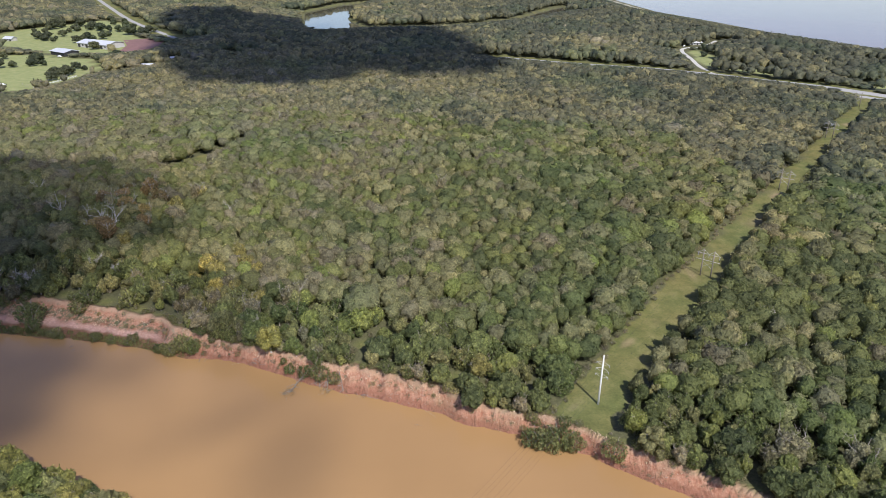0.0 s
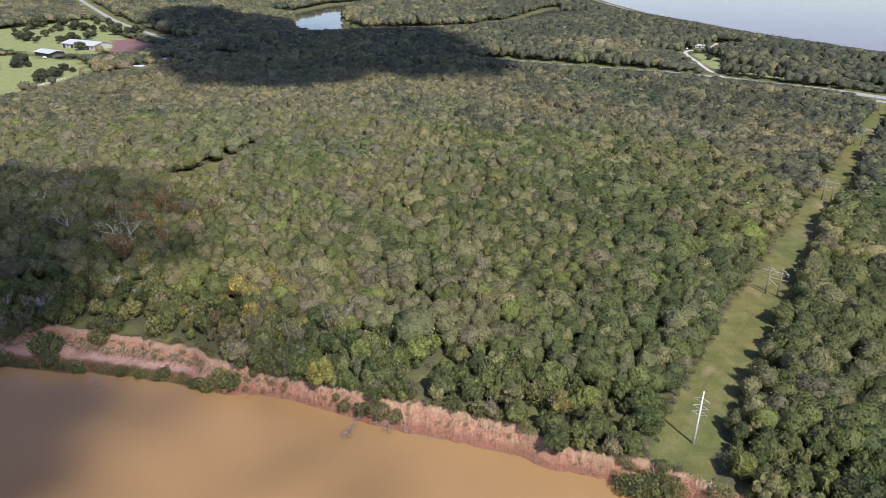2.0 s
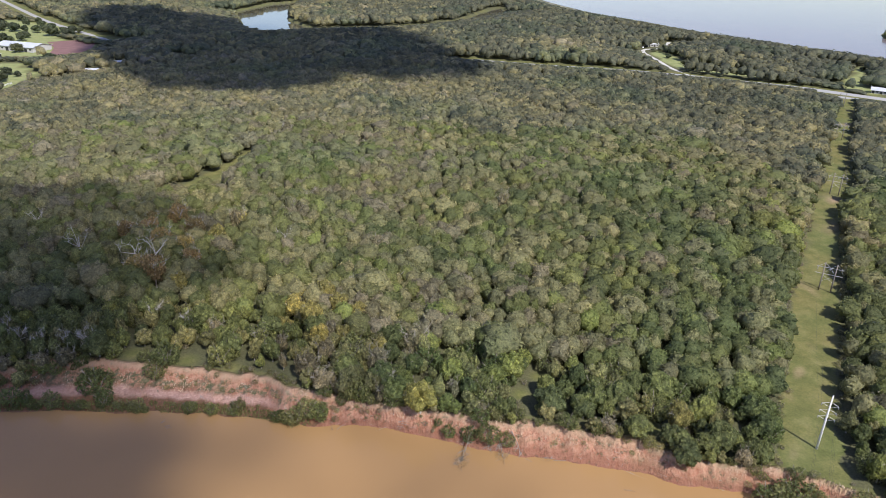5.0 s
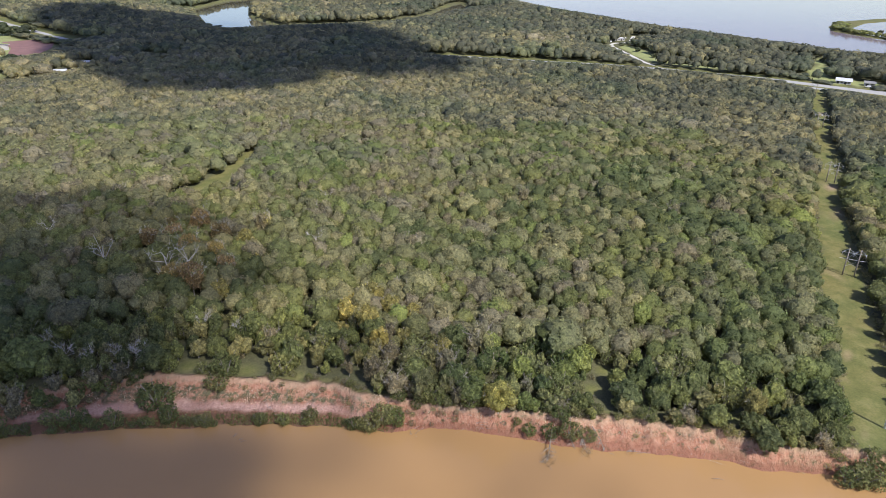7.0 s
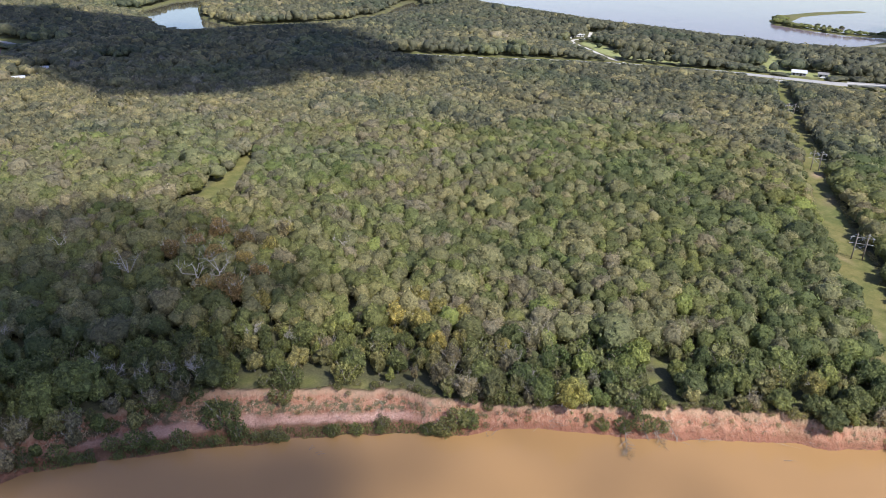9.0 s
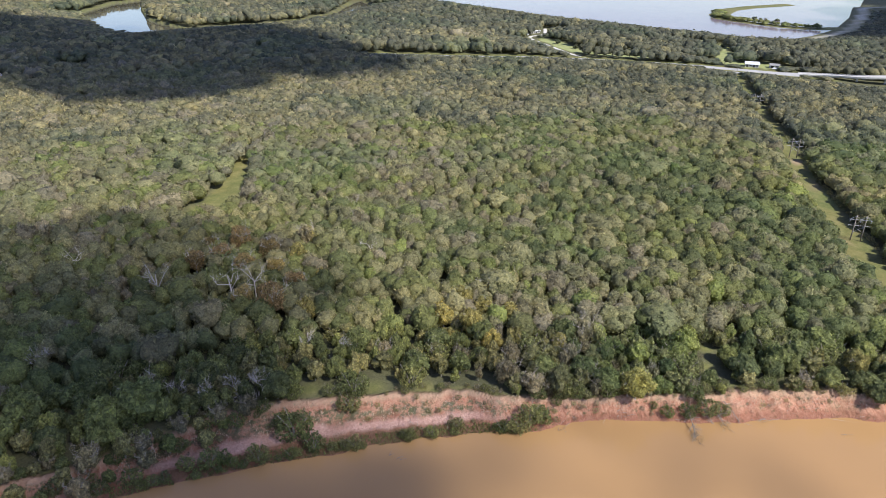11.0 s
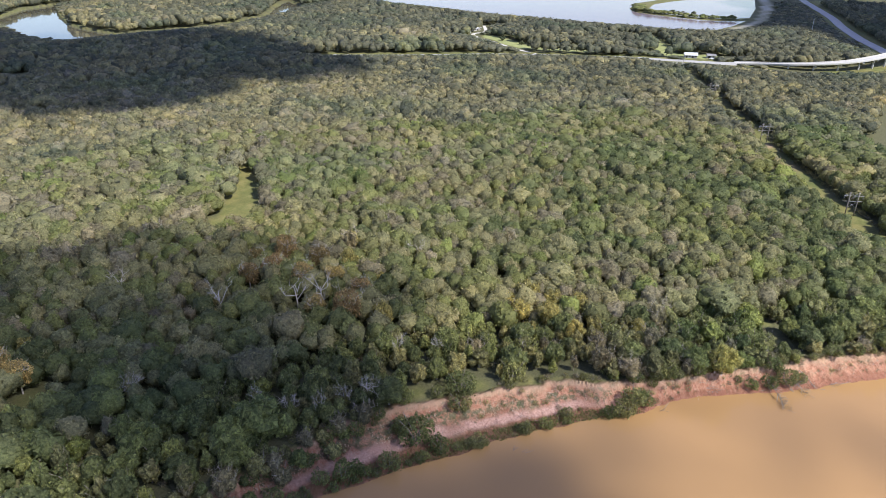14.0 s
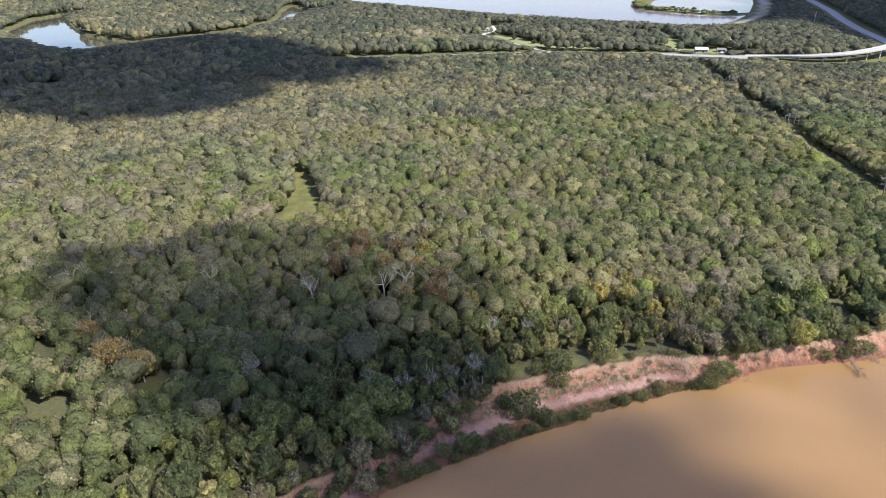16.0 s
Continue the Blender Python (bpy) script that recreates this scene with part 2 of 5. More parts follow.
# far wood's olive and green, greyed and evened in colour to show distance haze
M_FARWOOD = foliage("hazed_far_wood_leaves", [(0.0, (0.142, 0.146, 0.100)), (0.22, (0.186, 0.186, 0.120)), (0.40, (0.236, 0.222, 0.136)), (0.62, (0.292, 0.272, 0.146)), (0.80, (0.318, 0.288, 0.164)), (0.92, (0.300, 0.270, 0.190)), (0.97, (0.345, 0.312, 0.226)), (0.99, (0.390, 0.335, 0.190))], "wood", 0.22, 0.7, 0.32)
M_DARKOAK = foliage("dark_live_oak_leaves", [(0.0, (0.092, 0.104, 0.064)), (1.0, (0.135, 0.146, 0.082))], "object")
M_BARK = surface("grey_bark", (0.30, 0.265, 0.225), 0.35, 1.0, 0.9)
M_LIMB = surface("pale_grey_limbs", (0.38, 0.335, 0.285), 0.3, 1.0, 0.9)
M_DEAD = surface("bleached_dead_wood", (0.50, 0.455, 0.40), 0.25, 1.0, 0.85)
M_STRAW = surface("bleached_dry_grass", (0.60, 0.45, 0.32), 0.3, 1.0, 0.9)
M_LOG = surface("wet_grey_driftwood", (0.24, 0.20, 0.16), 0.3, 1.0, 0.85)
M_GROUND = ground_material()
M_RIVER = water("muddy_river_water", (0.348, 0.206, 0.090), 0.16, 0.9, 0.10)
M_LAKE = water("grey_lake_water", (0.190, 0.155, 0.172), 0.12, 0.5, 0.06, 0.15)
M_POND = water("slack_pond_water", (0.09, 0.085, 0.06), 0.05, 0.5, 0.03, 0.34)
M_ASPHALT = surface("sun_bleached_road", (0.34, 0.33, 0.31), 0.12, 0.6, 0.9)
M_TARMAC = surface("worn_grey_tarmac", (0.34, 0.33, 0.32), 0.15, 0.6, 0.9)
M_SLATE = surface("grey_shingle_roofing", (0.20, 0.195, 0.19), 0.2, 0.6, 0.85)
M_CONCRETE = surface("pale_concrete", (0.44, 0.425, 0.39), 0.12, 0.6, 0.85)
M_SHELL = surface("white_shell_gravel", (0.50, 0.48, 0.43), 0.15, 1.0, 0.95)
M_POLE = surface("white_spun_concrete", (0.66, 0.65, 0.62), 0.08, 1.0, 0.7)
M_TIMBER = surface("weathered_pole_timber", (0.22, 0.19, 0.16), 0.3, 1.0, 0.9)
M_STEEL = surface("galvanised_steel", (0.50, 0.51, 0.52), 0.12, 1.0, 0.45, 0.7)
M_PORCELAIN = surface("grey_insulator_glaze", (0.32, 0.32, 0.34), 0.1, 1.0, 0.3)
M_ROOF = surface("pale_sheet_metal_roof", (0.60, 0.61, 0.62), 0.12, 0.5, 0.5, 0.2)
M_WALL = surface("weathered_white_wall", (0.44, 0.42, 0.39), 0.15, 0.6, 0.8)
# near-black colour that stands in for the shade inside openings
M_DARK = surface("opening_shade", (0.03, 0.03, 0.03), 0.3, 1.0, 0.8)
M_REDEARTH = surface("red_earth_yard", (0.20, 0.105, 0.092), 0.2, 0.6, 0.95)
M_PAINT = surface("white_vehicle_paint", (0.75, 0.75, 0.74), 0.04, 1.0, 0.3)
M_TYRE = surface("black_rubber", (0.03, 0.03, 0.03), 0.2, 1.0, 0.9)
M_GLASS = surface("dark_window_glass", (0.04, 0.045, 0.05), 0.1, 1.0, 0.1)
M_CLOUD = cloud_material()


# ---- shaping helpers ----
class Shape:
    """Gathers the vertices and faces of ONE part."""

    def __init__(self):
        self.v, self.f = [], []

    def box(self, c, s, turn=0.0):
        n, (hx, hy, hz) = len(self.v), (s[0] / 2, s[1] / 2, s[2] / 2)
        ca, sa = math.cos(turn), math.sin(turn)
        for dz in (-hz, hz):
            for dx, dy in ((-hx, -hy), (hx, -hy), (hx, hy), (-hx, hy)):
                self.v.append((c[0] + dx * ca - dy * sa, c[1] + dx * sa + dy * ca, c[2] + dz))
        self.f += [(n + 3, n + 2, n + 1, n), (n + 4, n + 5, n + 6, n + 7)] + [(n + i, n + (i + 1) % 4, n + 4 + (i + 1) % 4, n + 4 + i) for i in range(4)]
        return self

    def tube(self, points, radii, sides=8):
        """A tapered tube through points."""
        pts = [Vector(p) for p in points]
        n0 = len(self.v)
        for i, p in enumerate(pts):
            d = (pts[min(i + 1, len(pts) - 1)] - pts[max(i - 1, 0)]).normalized()
            a = d.cross(Vector((0.31, 0.17, 0.93)) if abs(d.z) < 0.9 else Vector((1, 0, 0))).normalized()
            b = d.cross(a)
            for k in range(sides):
                w = 2 * math.pi * k / sides
                self.v.append(tuple(p + (a * math.cos(w) + b * math.sin(w)) * radii[i]))
        for i in range(len(pts) - 1):
            for k in range(sides):
                a, b = n0 + i * sides + k, n0 + i * sides + (k + 1) % sides
                self.f.append((a, b, b + sides, a + sides))
        self.f.append(tuple(range(n0 + sides - 1, n0 - 1, -1)))
        self.f.append(tuple(range(len(self.v) - sides, len(self.v))))
        return self

    def sweep(self, path, section):
        """A section (across, up) swept along a path of (x, y, z)."""
        pts = [Vector(p) for p in path]
        n0, k = len(self.v), len(section)
        for i, p in enumerate(pts):
            d = pts[min(i + 1, len(pts) - 1)] - pts[max(i - 1, 0)]
            side = Vector((d.y, -d.x, 0)).normalized()
            for a, u in section:
                self.v.append(tuple(p + side * a + Vector((0, 0, u))))
        for i in range(len(pts) - 1):
            for j in range(k):
                a, b = n0 + i * k + j, n0 + i * k + (j + 1) % k
                self.f.append((a, b, b + k, a + k))
        self.f.append(tuple(range(n0 + k - 1, n0 - 1, -1)))
        self.f.append(tuple(range(len(self.v) - k, len(self.v))))
        return self

    def mesh(self, name, material, smooth=False):
        me = bpy.data.meshes.new(name)
        me.from_pydata(self.v, [], self.f)
        me.materials.append(material)
        if smooth:
            me.shade_smooth()
        return me


def part(name, shape, material, parent, label="", smooth=False):
    ob = new(name, shape.mesh(name, material, smooth))
    ob.parent = parent
    if label:
        tagged(ob, label)
    return ob


def thing(name, label, category, place=(0, 0, 0), group="", kind=""):
    e = new(name)
    e.empty_display_size = 0.5
    e.location = place
    return tagged(e, label, category, group, kind)


def spline(points, step=4.0):
    """A smooth line through points, sampled about every step metres."""
    pts = [Vector(p) for p in points]
    out = []
    for i in range(len(pts) - 1):
        p0, p1, p2, p3 = pts[max(i - 1, 0)], pts[i], pts[i + 1], pts[min(i + 2, len(pts) - 1)]
        n = max(2, int((p2 - p1).length / step))
        for k in range(n):
            t = k / n
            out.append(0.5 * (2 * p1 + (p2 - p0) * t + (2 * p0 - 5 * p1 + 4 * p2 - p3) * t * t + (3 * p1 - p0 - 3 * p2 + p3) * t ** 3))
    out.append(pts[-1])
    return out


# ---- the plan ----
BANK_X = np.array([-600, -300, -212.5, -190.3, -170.9, -159.2, -144.5, -129.8, -115.1, -100.3, -85.5, -72.6, -60.7, -50.7, -40.8, -30.8, -20.8, -10.7, -0.7, 7.4, 14.4, 19.5, 31.6, 39.7, 45.8, 58, 75.3, 121.5, 225.5, 600], float)
WATER_Y = np.array([150, 196, 204.5, 208.6, 207.9, 207.2, 205, 203.2, 201.2, 197.4, 192.3, 191.4, 188.3, 183.6, 178.2, 174.6, 172.0, 168.4, 164.2, 158.6, 157.2, 155.8, 152.4, 147.6, 142.2, 135.4, 124.5, 91.3, 19.5, -160], float)
TOP_Y = np.array([158, 208, 217, 218.4, 223.4, 223.3, 222.4, 219.2, 215.4, 211.2, 202.6, 196, 192.2, 188.6, 185, 182, 178.8, 174.9, 171.2, 165.4, 161.2, 159.4, 156.8, 152.2, 147.4, 140.2, 129.4, 96.6, 25.5, -155], float)
SOUTH_X = np.array([-600, -300, -149.5, -115.1, -90.3, -60.4, 0, 61.1, 206.8, 600], float)
SOUTH_Y = np.array([88, 144, 147.5, 139.9, 130.2, 118.6, 94, 72.1, -31.7, -220], float)
ALONG, ACROSS = np.array([0.6, 0.8]), np.array([0.8, -0.6])     # the mown power-line strip: along it and across it
STRIP_LEFT, STRIP_RIGHT = -76.0, -59.5
SHORE = [(240, 4600), (280, 2400), (310.8, 1542), (319.3, 1372.4), (341.9, 1203), (392.7, 1071.8), (427.5, 960.9), (469.3, 888.3), (508, 811.8), (548.1, 745.3), (579.5, 722.1), (621.4, 718.5), (676.1, 734.8), (768.6, 775.3), (934.5, 882.7), (1078.4, 989), (1504.3, 1292.2), (2500, 1900), (4600, 3000)]
POND = [(-218.4, 1152.1), (-177.9, 1264.5), (-134, 1314.3), (-140.9, 1170.9), (-138.9, 1077.6), (-127.2, 1034.6), (-100, 972), (-52, 978), (2, 996), (53, 1026), (109, 1080), (160, 1190), (211.3, 1267.6), (200.8, 1179.9), (152.9, 1111.7), (106.5, 1060.3), (50.3, 1008.5), (-0.2, 979.7), (-60.1, 960.1), (-109.5, 947.6), (-158.4, 928.3), (-185.6, 969.9), (-202, 1056.3)]
FIELD_A = [(-469.4, 719.4), (-420.8, 739.2), (-349.3, 711.7), (-309.8, 646.8), (-325.9, 580.2), (-341.8, 558.1), (-414.4, 522.7), (-514.8, 607.4)]
FIELD_B = [(-541.8, 907.6), (-474, 1023.1), (-395.9, 964.2), (-372.6, 870.4), (-321.1, 821.8), (-309.8, 764.7), (-349.3, 737.7), (-414.4, 747.3), (-460.3, 767.7), (-541.8, 803.8)]
LAWN_C = [(259.7, 705.4), (268.2, 777.7), (285.2, 804.5), (289.4, 758.7), (284.1, 717.3), (306.5, 687.9), (332.2, 658.6), (323.6, 639.5), (284.1, 665.9)]
LAWN_D = [(366.7, 594.5), (379.7, 615.9), (431.9, 669.8), (462.7, 708.2), (473.7, 702.7), (440.7, 656.8), (394.8, 604.3), (427.5, 583.2), (423.2, 558), (402.5, 557)]
LAWN_E = [(424.3, 456.1), (446.2, 472.7), (484.7, 463.8), (562.7, 461.7), (562.7, 432.2), (473.7, 428.9)]
CUT = [(-150.6, 368.1), (-141.9, 378.2), (-130.1, 406.2), (-119.3, 440.1), (-112.5, 464.1)]      # a narrow clearing in the wood
ROAD = [(60.5, 737.5), (111.6, 713.9), (161.2, 694.9), (200.8, 681.2), (252.3, 654.8), (284.1, 632.1), (327.9, 603.7), (365.6, 566.5), (388.3, 541.8), (414.4, 517), (430.8, 487.6), (462.7, 463.9), (504.7, 456.2), (573.9, 462.2), (687.6, 490.2), (827.3, 537.2)]
ROAD_Z = [0.3, 0.3, 0.3, 0.3, 0.3, 0.3, 0.3, 0.4, 0.8, 2.2, 5.0, 7.8, 10.0, 12.0, 13.0, 13.0]
FRONTAGE = [(331.1, 576.1), (359.1, 551.7), (376.4, 530.8), (390.5, 506.6), (416.6, 471.4), (459.4, 424.2), (529.1, 355.3)]
HIGHWAY = [(596.5, 478.9), (655.5, 532.5), (710.6, 584.2), (809.6, 665.9), (916.5, 748.4), (1153, 949.8), (1504.3, 1234.8)]
UPROAD = [(-744, 1525.6), (-608.8, 1302.1), (-472.2, 1074.6), (-412.5, 982.6), (-339.9, 885.8), (-313.6, 851.4)]
UPLANE = [(-829.3, 1018.1), (-683.4, 1120.2), (-622, 1172.2), (-566.9, 1215.6)]
DRIVE = [(254.4, 653.9), (253.4, 694.7), (258.7, 736), (265, 789.7), (276.7, 811.1), (300.1, 821.1), (330.1, 866.7)]
DIKE = [(780.3, 787.9), (757, 793.8), (712.9, 814.2), (693.3, 872.5), (687.6, 923.3), (716.4, 965.2), (799.1, 1027.4), (880.6, 1056.6), (995, 1077.3)]
YARDS = [(-379.1, 788.3, 42), (-391.2, 737.5, 22), (-344.6, 800.6, 34), (-497.6, 828.3, 12), (-368, 585.5, 12), (-269.1, 701.8, 14), (-265.3, 757.4, 12), (-277.7, 668.3, 9), (397, 575.4, 20), (656.7, 615.5, 4)]
RUSTY = [(-141.0, 318.5, 1.05), (-159.0, 307.1, 1.0), (-150.3, 307.2, 0.9), (-132.2, 307.3, 1.0), (-139.8, 267.1, 1.0), (-128.9, 278.9, 0.95), (-143.5, 296.0, 0.95), (-133.0, 291.0, 0.9), (-148.0, 273.5, 0.8), (-151.5, 320.0, 0.8), (-241.0, 306.0, 0.85)]
YELLOW = [(-115.7, 315.7, 1.0), (-130.4, 261.4, 1.0), (-123.5, 302.0, 0.95), (-119.0, 284.0, 0.8), (-80.2, 249.6, 1.05), (-84.6, 233.7, 1.1), (-90.5, 241.0, 0.9), (-74.7, 223.4, 0.8), (-56.5, 190.5, 0.8), (-54.6, 189.4, 1.1), (11.8, 172.8, 0.9), (-228.5, 297.5, 0.8), (-75.5, 242.5, 0.85), (-88.0, 249.5, 0.8), (-69.5, 235.5, 0.9), (-82.0, 224.5, 0.8), (-64.0, 214.5, 0.75), (-93.5, 232.0, 0.75)]
SYCAMORE = [(-237.5, 286.0, 1.05), (-231.0, 279.5, 0.8)]
PALE = [(-173.0, 293.8, 1.05), (-149.8, 284.4, 1.1), (-142.4, 282.3, 1.0), (-240.5, 345.0, 0.9)]
GAPS = [(-252.9, 306.3, 6), (-252.9, 276.2, 6), (-229, 229, 3), (-157.1, 306, 5), (-187.6, 232.8, 2.5), (-229.7, 274.8, 5), (-25.3, 193.2, 3.1), (-16.2, 178.4, 2.5), (5.8, 174.7, 3.7), (11.9, 180.8, 2.5), (49.3, 217.4, 4), (-18.2, 201.3, 2.5), (-138, 225.6, 3.6), (-130, 223.2, 3.6), (-121.3, 220.4, 3.8), (-107.6, 214.6, 3.4), (-9, 177.4, 2.0), (-2, 174.4, 2.0), (-212.6, 731.1, 15), (-199.1, 737.9, 13), (-226.1, 743.8, 13)]


def inside(px, py, polygon):
    """Which of the points lie in the polygon."""
    q = np.array([p[:2] for p in polygon], float)
    r = np.zeros(np.shape(px), bool)
    for (x0, y0), (x1, y1) in zip(q, np.roll(q, -1, 0)):
        if y0 == y1:
            continue
        r ^= ((y0 > py) != (y1 > py)) & (px < (x1 - x0) * (py - y0) / (y1 - y0) + x0)
    return r


def away(px, py, line):
    """Distance to a line of points."""
    q = np.array([tuple(p)[:2] for p in line], float)
    d = np.full(np.shape(px), 1e9)
    for (x0, y0), (x1, y1) in zip(q[:-1], q[1:]):
        l2 = (x1 - x0) ** 2 + (y1 - y0) ** 2 + 1e-9
        t = np.clip(((px - x0) * (x1 - x0) + (py - y0) * (y1 - y0)) / l2, 0, 1)
        d = np.minimum(d, np.hypot(px - x0 - t * (x1 - x0), py - y0 - t * (y1 - y0)))
    return d


def wave(px, py, size, seed):
    """Soft unevenness between -1 and 1, from a few crossing waves."""
    r = np.random.default_rng(seed)
    s = np.zeros(np.shape(px))
    for k in range(7):
        a, f, ph = r.uniform(0, math.pi), r.uniform(0.6, 1.9) * 2 * math.pi / size, r.uniform(0, 6.28)
        s += np.sin(f * (px * math.cos(a) + py * math.sin(a)) + ph)
    return s / 7 * 1.6


def rough(px, py, size, seed):
    """Irregular unevenness between -1 and 1, with patches about as wide as size."""
    x, y = px / size + seed * 17.3, py / size + seed * 7.7
    i, j = np.floor(x), np.floor(y)
    u, v = x - i, y - j
    u, v = u * u * (3 - 2 * u), v * v * (3 - 2 * v)

    def at(a, b):
        h = np.sin(a * 127.1 + b * 311.7 + seed * 74.7) * 43758.5453
        return (h - np.floor(h)) * 2 - 1
    return (at(i, j) * (1 - u) + at(i + 1, j) * u) * (1 - v) + (at(i, j + 1) * (1 - u) + at(i + 1, j + 1) * u) * v


LAKE = SHORE + [(4600, 4600)]


def strip_place(px, py):
    """Place along and across the mown strip, which bears slightly east towards the road."""
    u = px * ALONG[0] + py * ALONG[1]
    return u, px * ACROSS[0] + py * ACROSS[1] - np.interp(u, [330, 490, 620], [0, 3.2, 5.2])


def land(px, py):
    """Height of the land and its cover at points."""
    jag = rough(px, py * 0.4, 8, 1) * 1.9 + rough(px, py * 0.3, 2.8, 2) * 1.0
    yw, yt = np.interp(px, BANK_X, WATER_Y) + 0.9 * rough(px, py * 0, 6, 3) + 0.4 * rough(px, py * 0, 2.2, 4), np.interp(px, BANK_X, TOP_Y)
    ys = np.interp(px, SOUTH_X, SOUTH_Y) + wave(px, py * 0, 30, 4)
    yt2 = yt + jag * np.clip((yt - yw) / 10, 0.5, 1.0)
    s = np.clip((py - yw) / np.maximum(yt2 - yw, 2.0), 0, 1)
    wide = np.clip((yt - yw - 8) / 6, 0, 1)
    rill = rough(px, py * 0.10, 2.4, 12) * 0.8 + rough(px, py * 0.12, 1.3, 13) * 0.6      # gullies cut down the face
    s = np.clip(s + np.sin(s * math.pi) * rill * (0.24 - 0.15 * wide) * np.interp(s, [0.2, 0.5], [0.3, 1.0]), 0, 1)
    steep = np.interp(s, [0, 0.14, 0.30, 0.62, 0.84, 0.93, 1], [0, 0.12, 0.24, 0.55, 0.72, 0.96, 1])
    bench = np.interp(s, [0, 0.22, 0.34, 0.52, 0.66, 0.90, 0.96, 1], [0, 0.10, 0.17, 0.21, 0.36, 0.64, 0.96, 1])
    rise = steep * (1 - wide) + bench * wide
    z = RIVER_Z + (0.3 - RIVER_Z) * rise + np.sin(rise * math.pi) * (0.45 * rough(px, py, 3, 5) + 0.6 * rough(px, py, 9, 8))
    z = np.where(py < yw, RIVER_Z - np.clip((yw - py) * 0.25, 0, 3), z)
    south = np.clip((ys - py) / 7, 0, 1)
    z = np.where(py < ys + 0.01, RIVER_Z - 0.5 + 6.3 * south, z)
    z = np.where(py > yt2, 0.3 + 0.25 * wave(px, py, 60, 6), z)
    # lake and pond beds, the ring dike
    dl = away(px, py, SHORE)
    lake = inside(px, py, LAKE)
    dd = away(px, py, DIKE)
    z = np.where(lake, np.minimum(0.3, -1.4 - dl * 0.10).clip(-6), z)
    z = np.where(lake & (dd < 22), np.maximum(z, LAKE_Z + 1.2 - np.clip(dd - 9, 0, 20) * 0.2), z)
    z = np.where(~lake & (dl < 16), np.interp(dl, [0, 10, 16], [LAKE_Z + 0.5, -0.4, 0.3]), z)
    dp = away(px, py, POND + POND[:1])
    z = np.where(inside(px, py, POND), -1.9 - np.clip(dp * 0.3, 0, 2.5), z)
    # cover
    u, n = strip_place(px, py)
    edge = 1.3 * wave(px, py, 14, 7)
    strip = (n > STRIP_LEFT + np.interp(u, [140, 180, 240, 420], [6.0, 5.0, 3.0, 5.0]) + edge) & (n < STRIP_RIGHT + 1.5 + np.interp(u, [150, 170, 350, 420, 480], [4.5, 1.5, 0, 4, 0]) + edge) & (u > 140) & (u < 662)
    grass = np.clip(1 - (away(px, py, CUT) - np.interp(py, [372, 392, 430, 475], [8, 7, 5, 3.5])) / 2, 0, 1)
    grass = np.where(strip, 1.0, grass)
    for g in (FIELD_A, FIELD_B, LAWN_C, LAWN_D, LAWN_E):
        grass = np.where(inside(px, py, g), 1.0, grass)
    for gx, gy, gr in GAPS:
        grass = np.maximum(grass, np.clip(1.3 - np.hypot(px - gx, py - gy) / gr, 0, 1))
    grass = np.maximum(grass, np.clip(1 - (away(px, py, ROAD[:10]) - 16) / 3, 0, 1) * 0.9)
    grass = np.maximum(grass, np.clip(1 - (away(px, py, HIGHWAY) - 17) / 3, 0, 1) * 0.8)
    grass = np.maximum(grass, np.clip(1 - (away(px, py, UPROAD) - 15) / 3, 0, 1))
    grass = np.where(~lake & (dl < 17), 0.85, grass)
    grass = np.where(lake & (dd < 20), 0.6, grass)
    grass = np.where((dp < 3) & ~inside(px, py, POND), 0.7, grass)
    grass = np.where((py > yt2) & (py < yt2 + 2.0 + 1.2 * edge), np.maximum(grass, 0.6), grass)
    clay = np.where(py > ys, np.clip((yt2 + 0.9 - py) / 1.3, 0, 1), 0.0)
    clay = np.maximum(clay, np.where((py <= ys) & (py > ys - 3), 0.8, 0.0))
    sand = np.where(clay > 0, wide * np.interp(s, [0.30, 0.38, 0.52, 0.60], [0, 1, 1, 0]) * np.clip(1.0 + 0.6 * rough(px, py, 9, 9) + 0.4 * rough(px, py, 3, 14), 0, 1), 0.0)
    weed = 0.07 + wide * np.interp(s, [0, 0.3, 0.45, 0.6, 0.72, 0.85, 1], [0.2, 0.14, 0.0, 0.08, 0.13, 0.05, -0.06])
    for gx, gy, gr in GAPS[:4]:
        sand = np.maximum(sand, 0.7 * np.clip(1.2 - np.hypot(px - gx, py - gy) / (0.55 * gr), 0, 1))
    sand = np.maximum(sand, np.where(strip, 0.6 * np.clip(wave(px, py, 22, 11) * 1.8 - 1.1, 0, 1), 0))
    gravel = np.clip(1 - (away(px, py, UPLANE) - 2.5) / 1.5, 0, 1)
    gravel = np.where(~lake & (dl < 16), 0.45 + 0.25 * rough(px, py, 30, 15), gravel)
    meadow = np.where(inside(px, py, FIELD_A) | inside(px, py, FIELD_B) | inside(px, py, LAWN_C) | inside(px, py, LAWN_D), 1.0, 0.0)
    return z, grass, clay, sand, gravel, weed, meadow


def ticks(*runs):
    """Grid lines: runs of (from, to, step)."""
    out = []
    for a, b, st in runs:
        out += list(np.arange(a, b, st))
    return np.array(out + [runs[-1][1]], float)


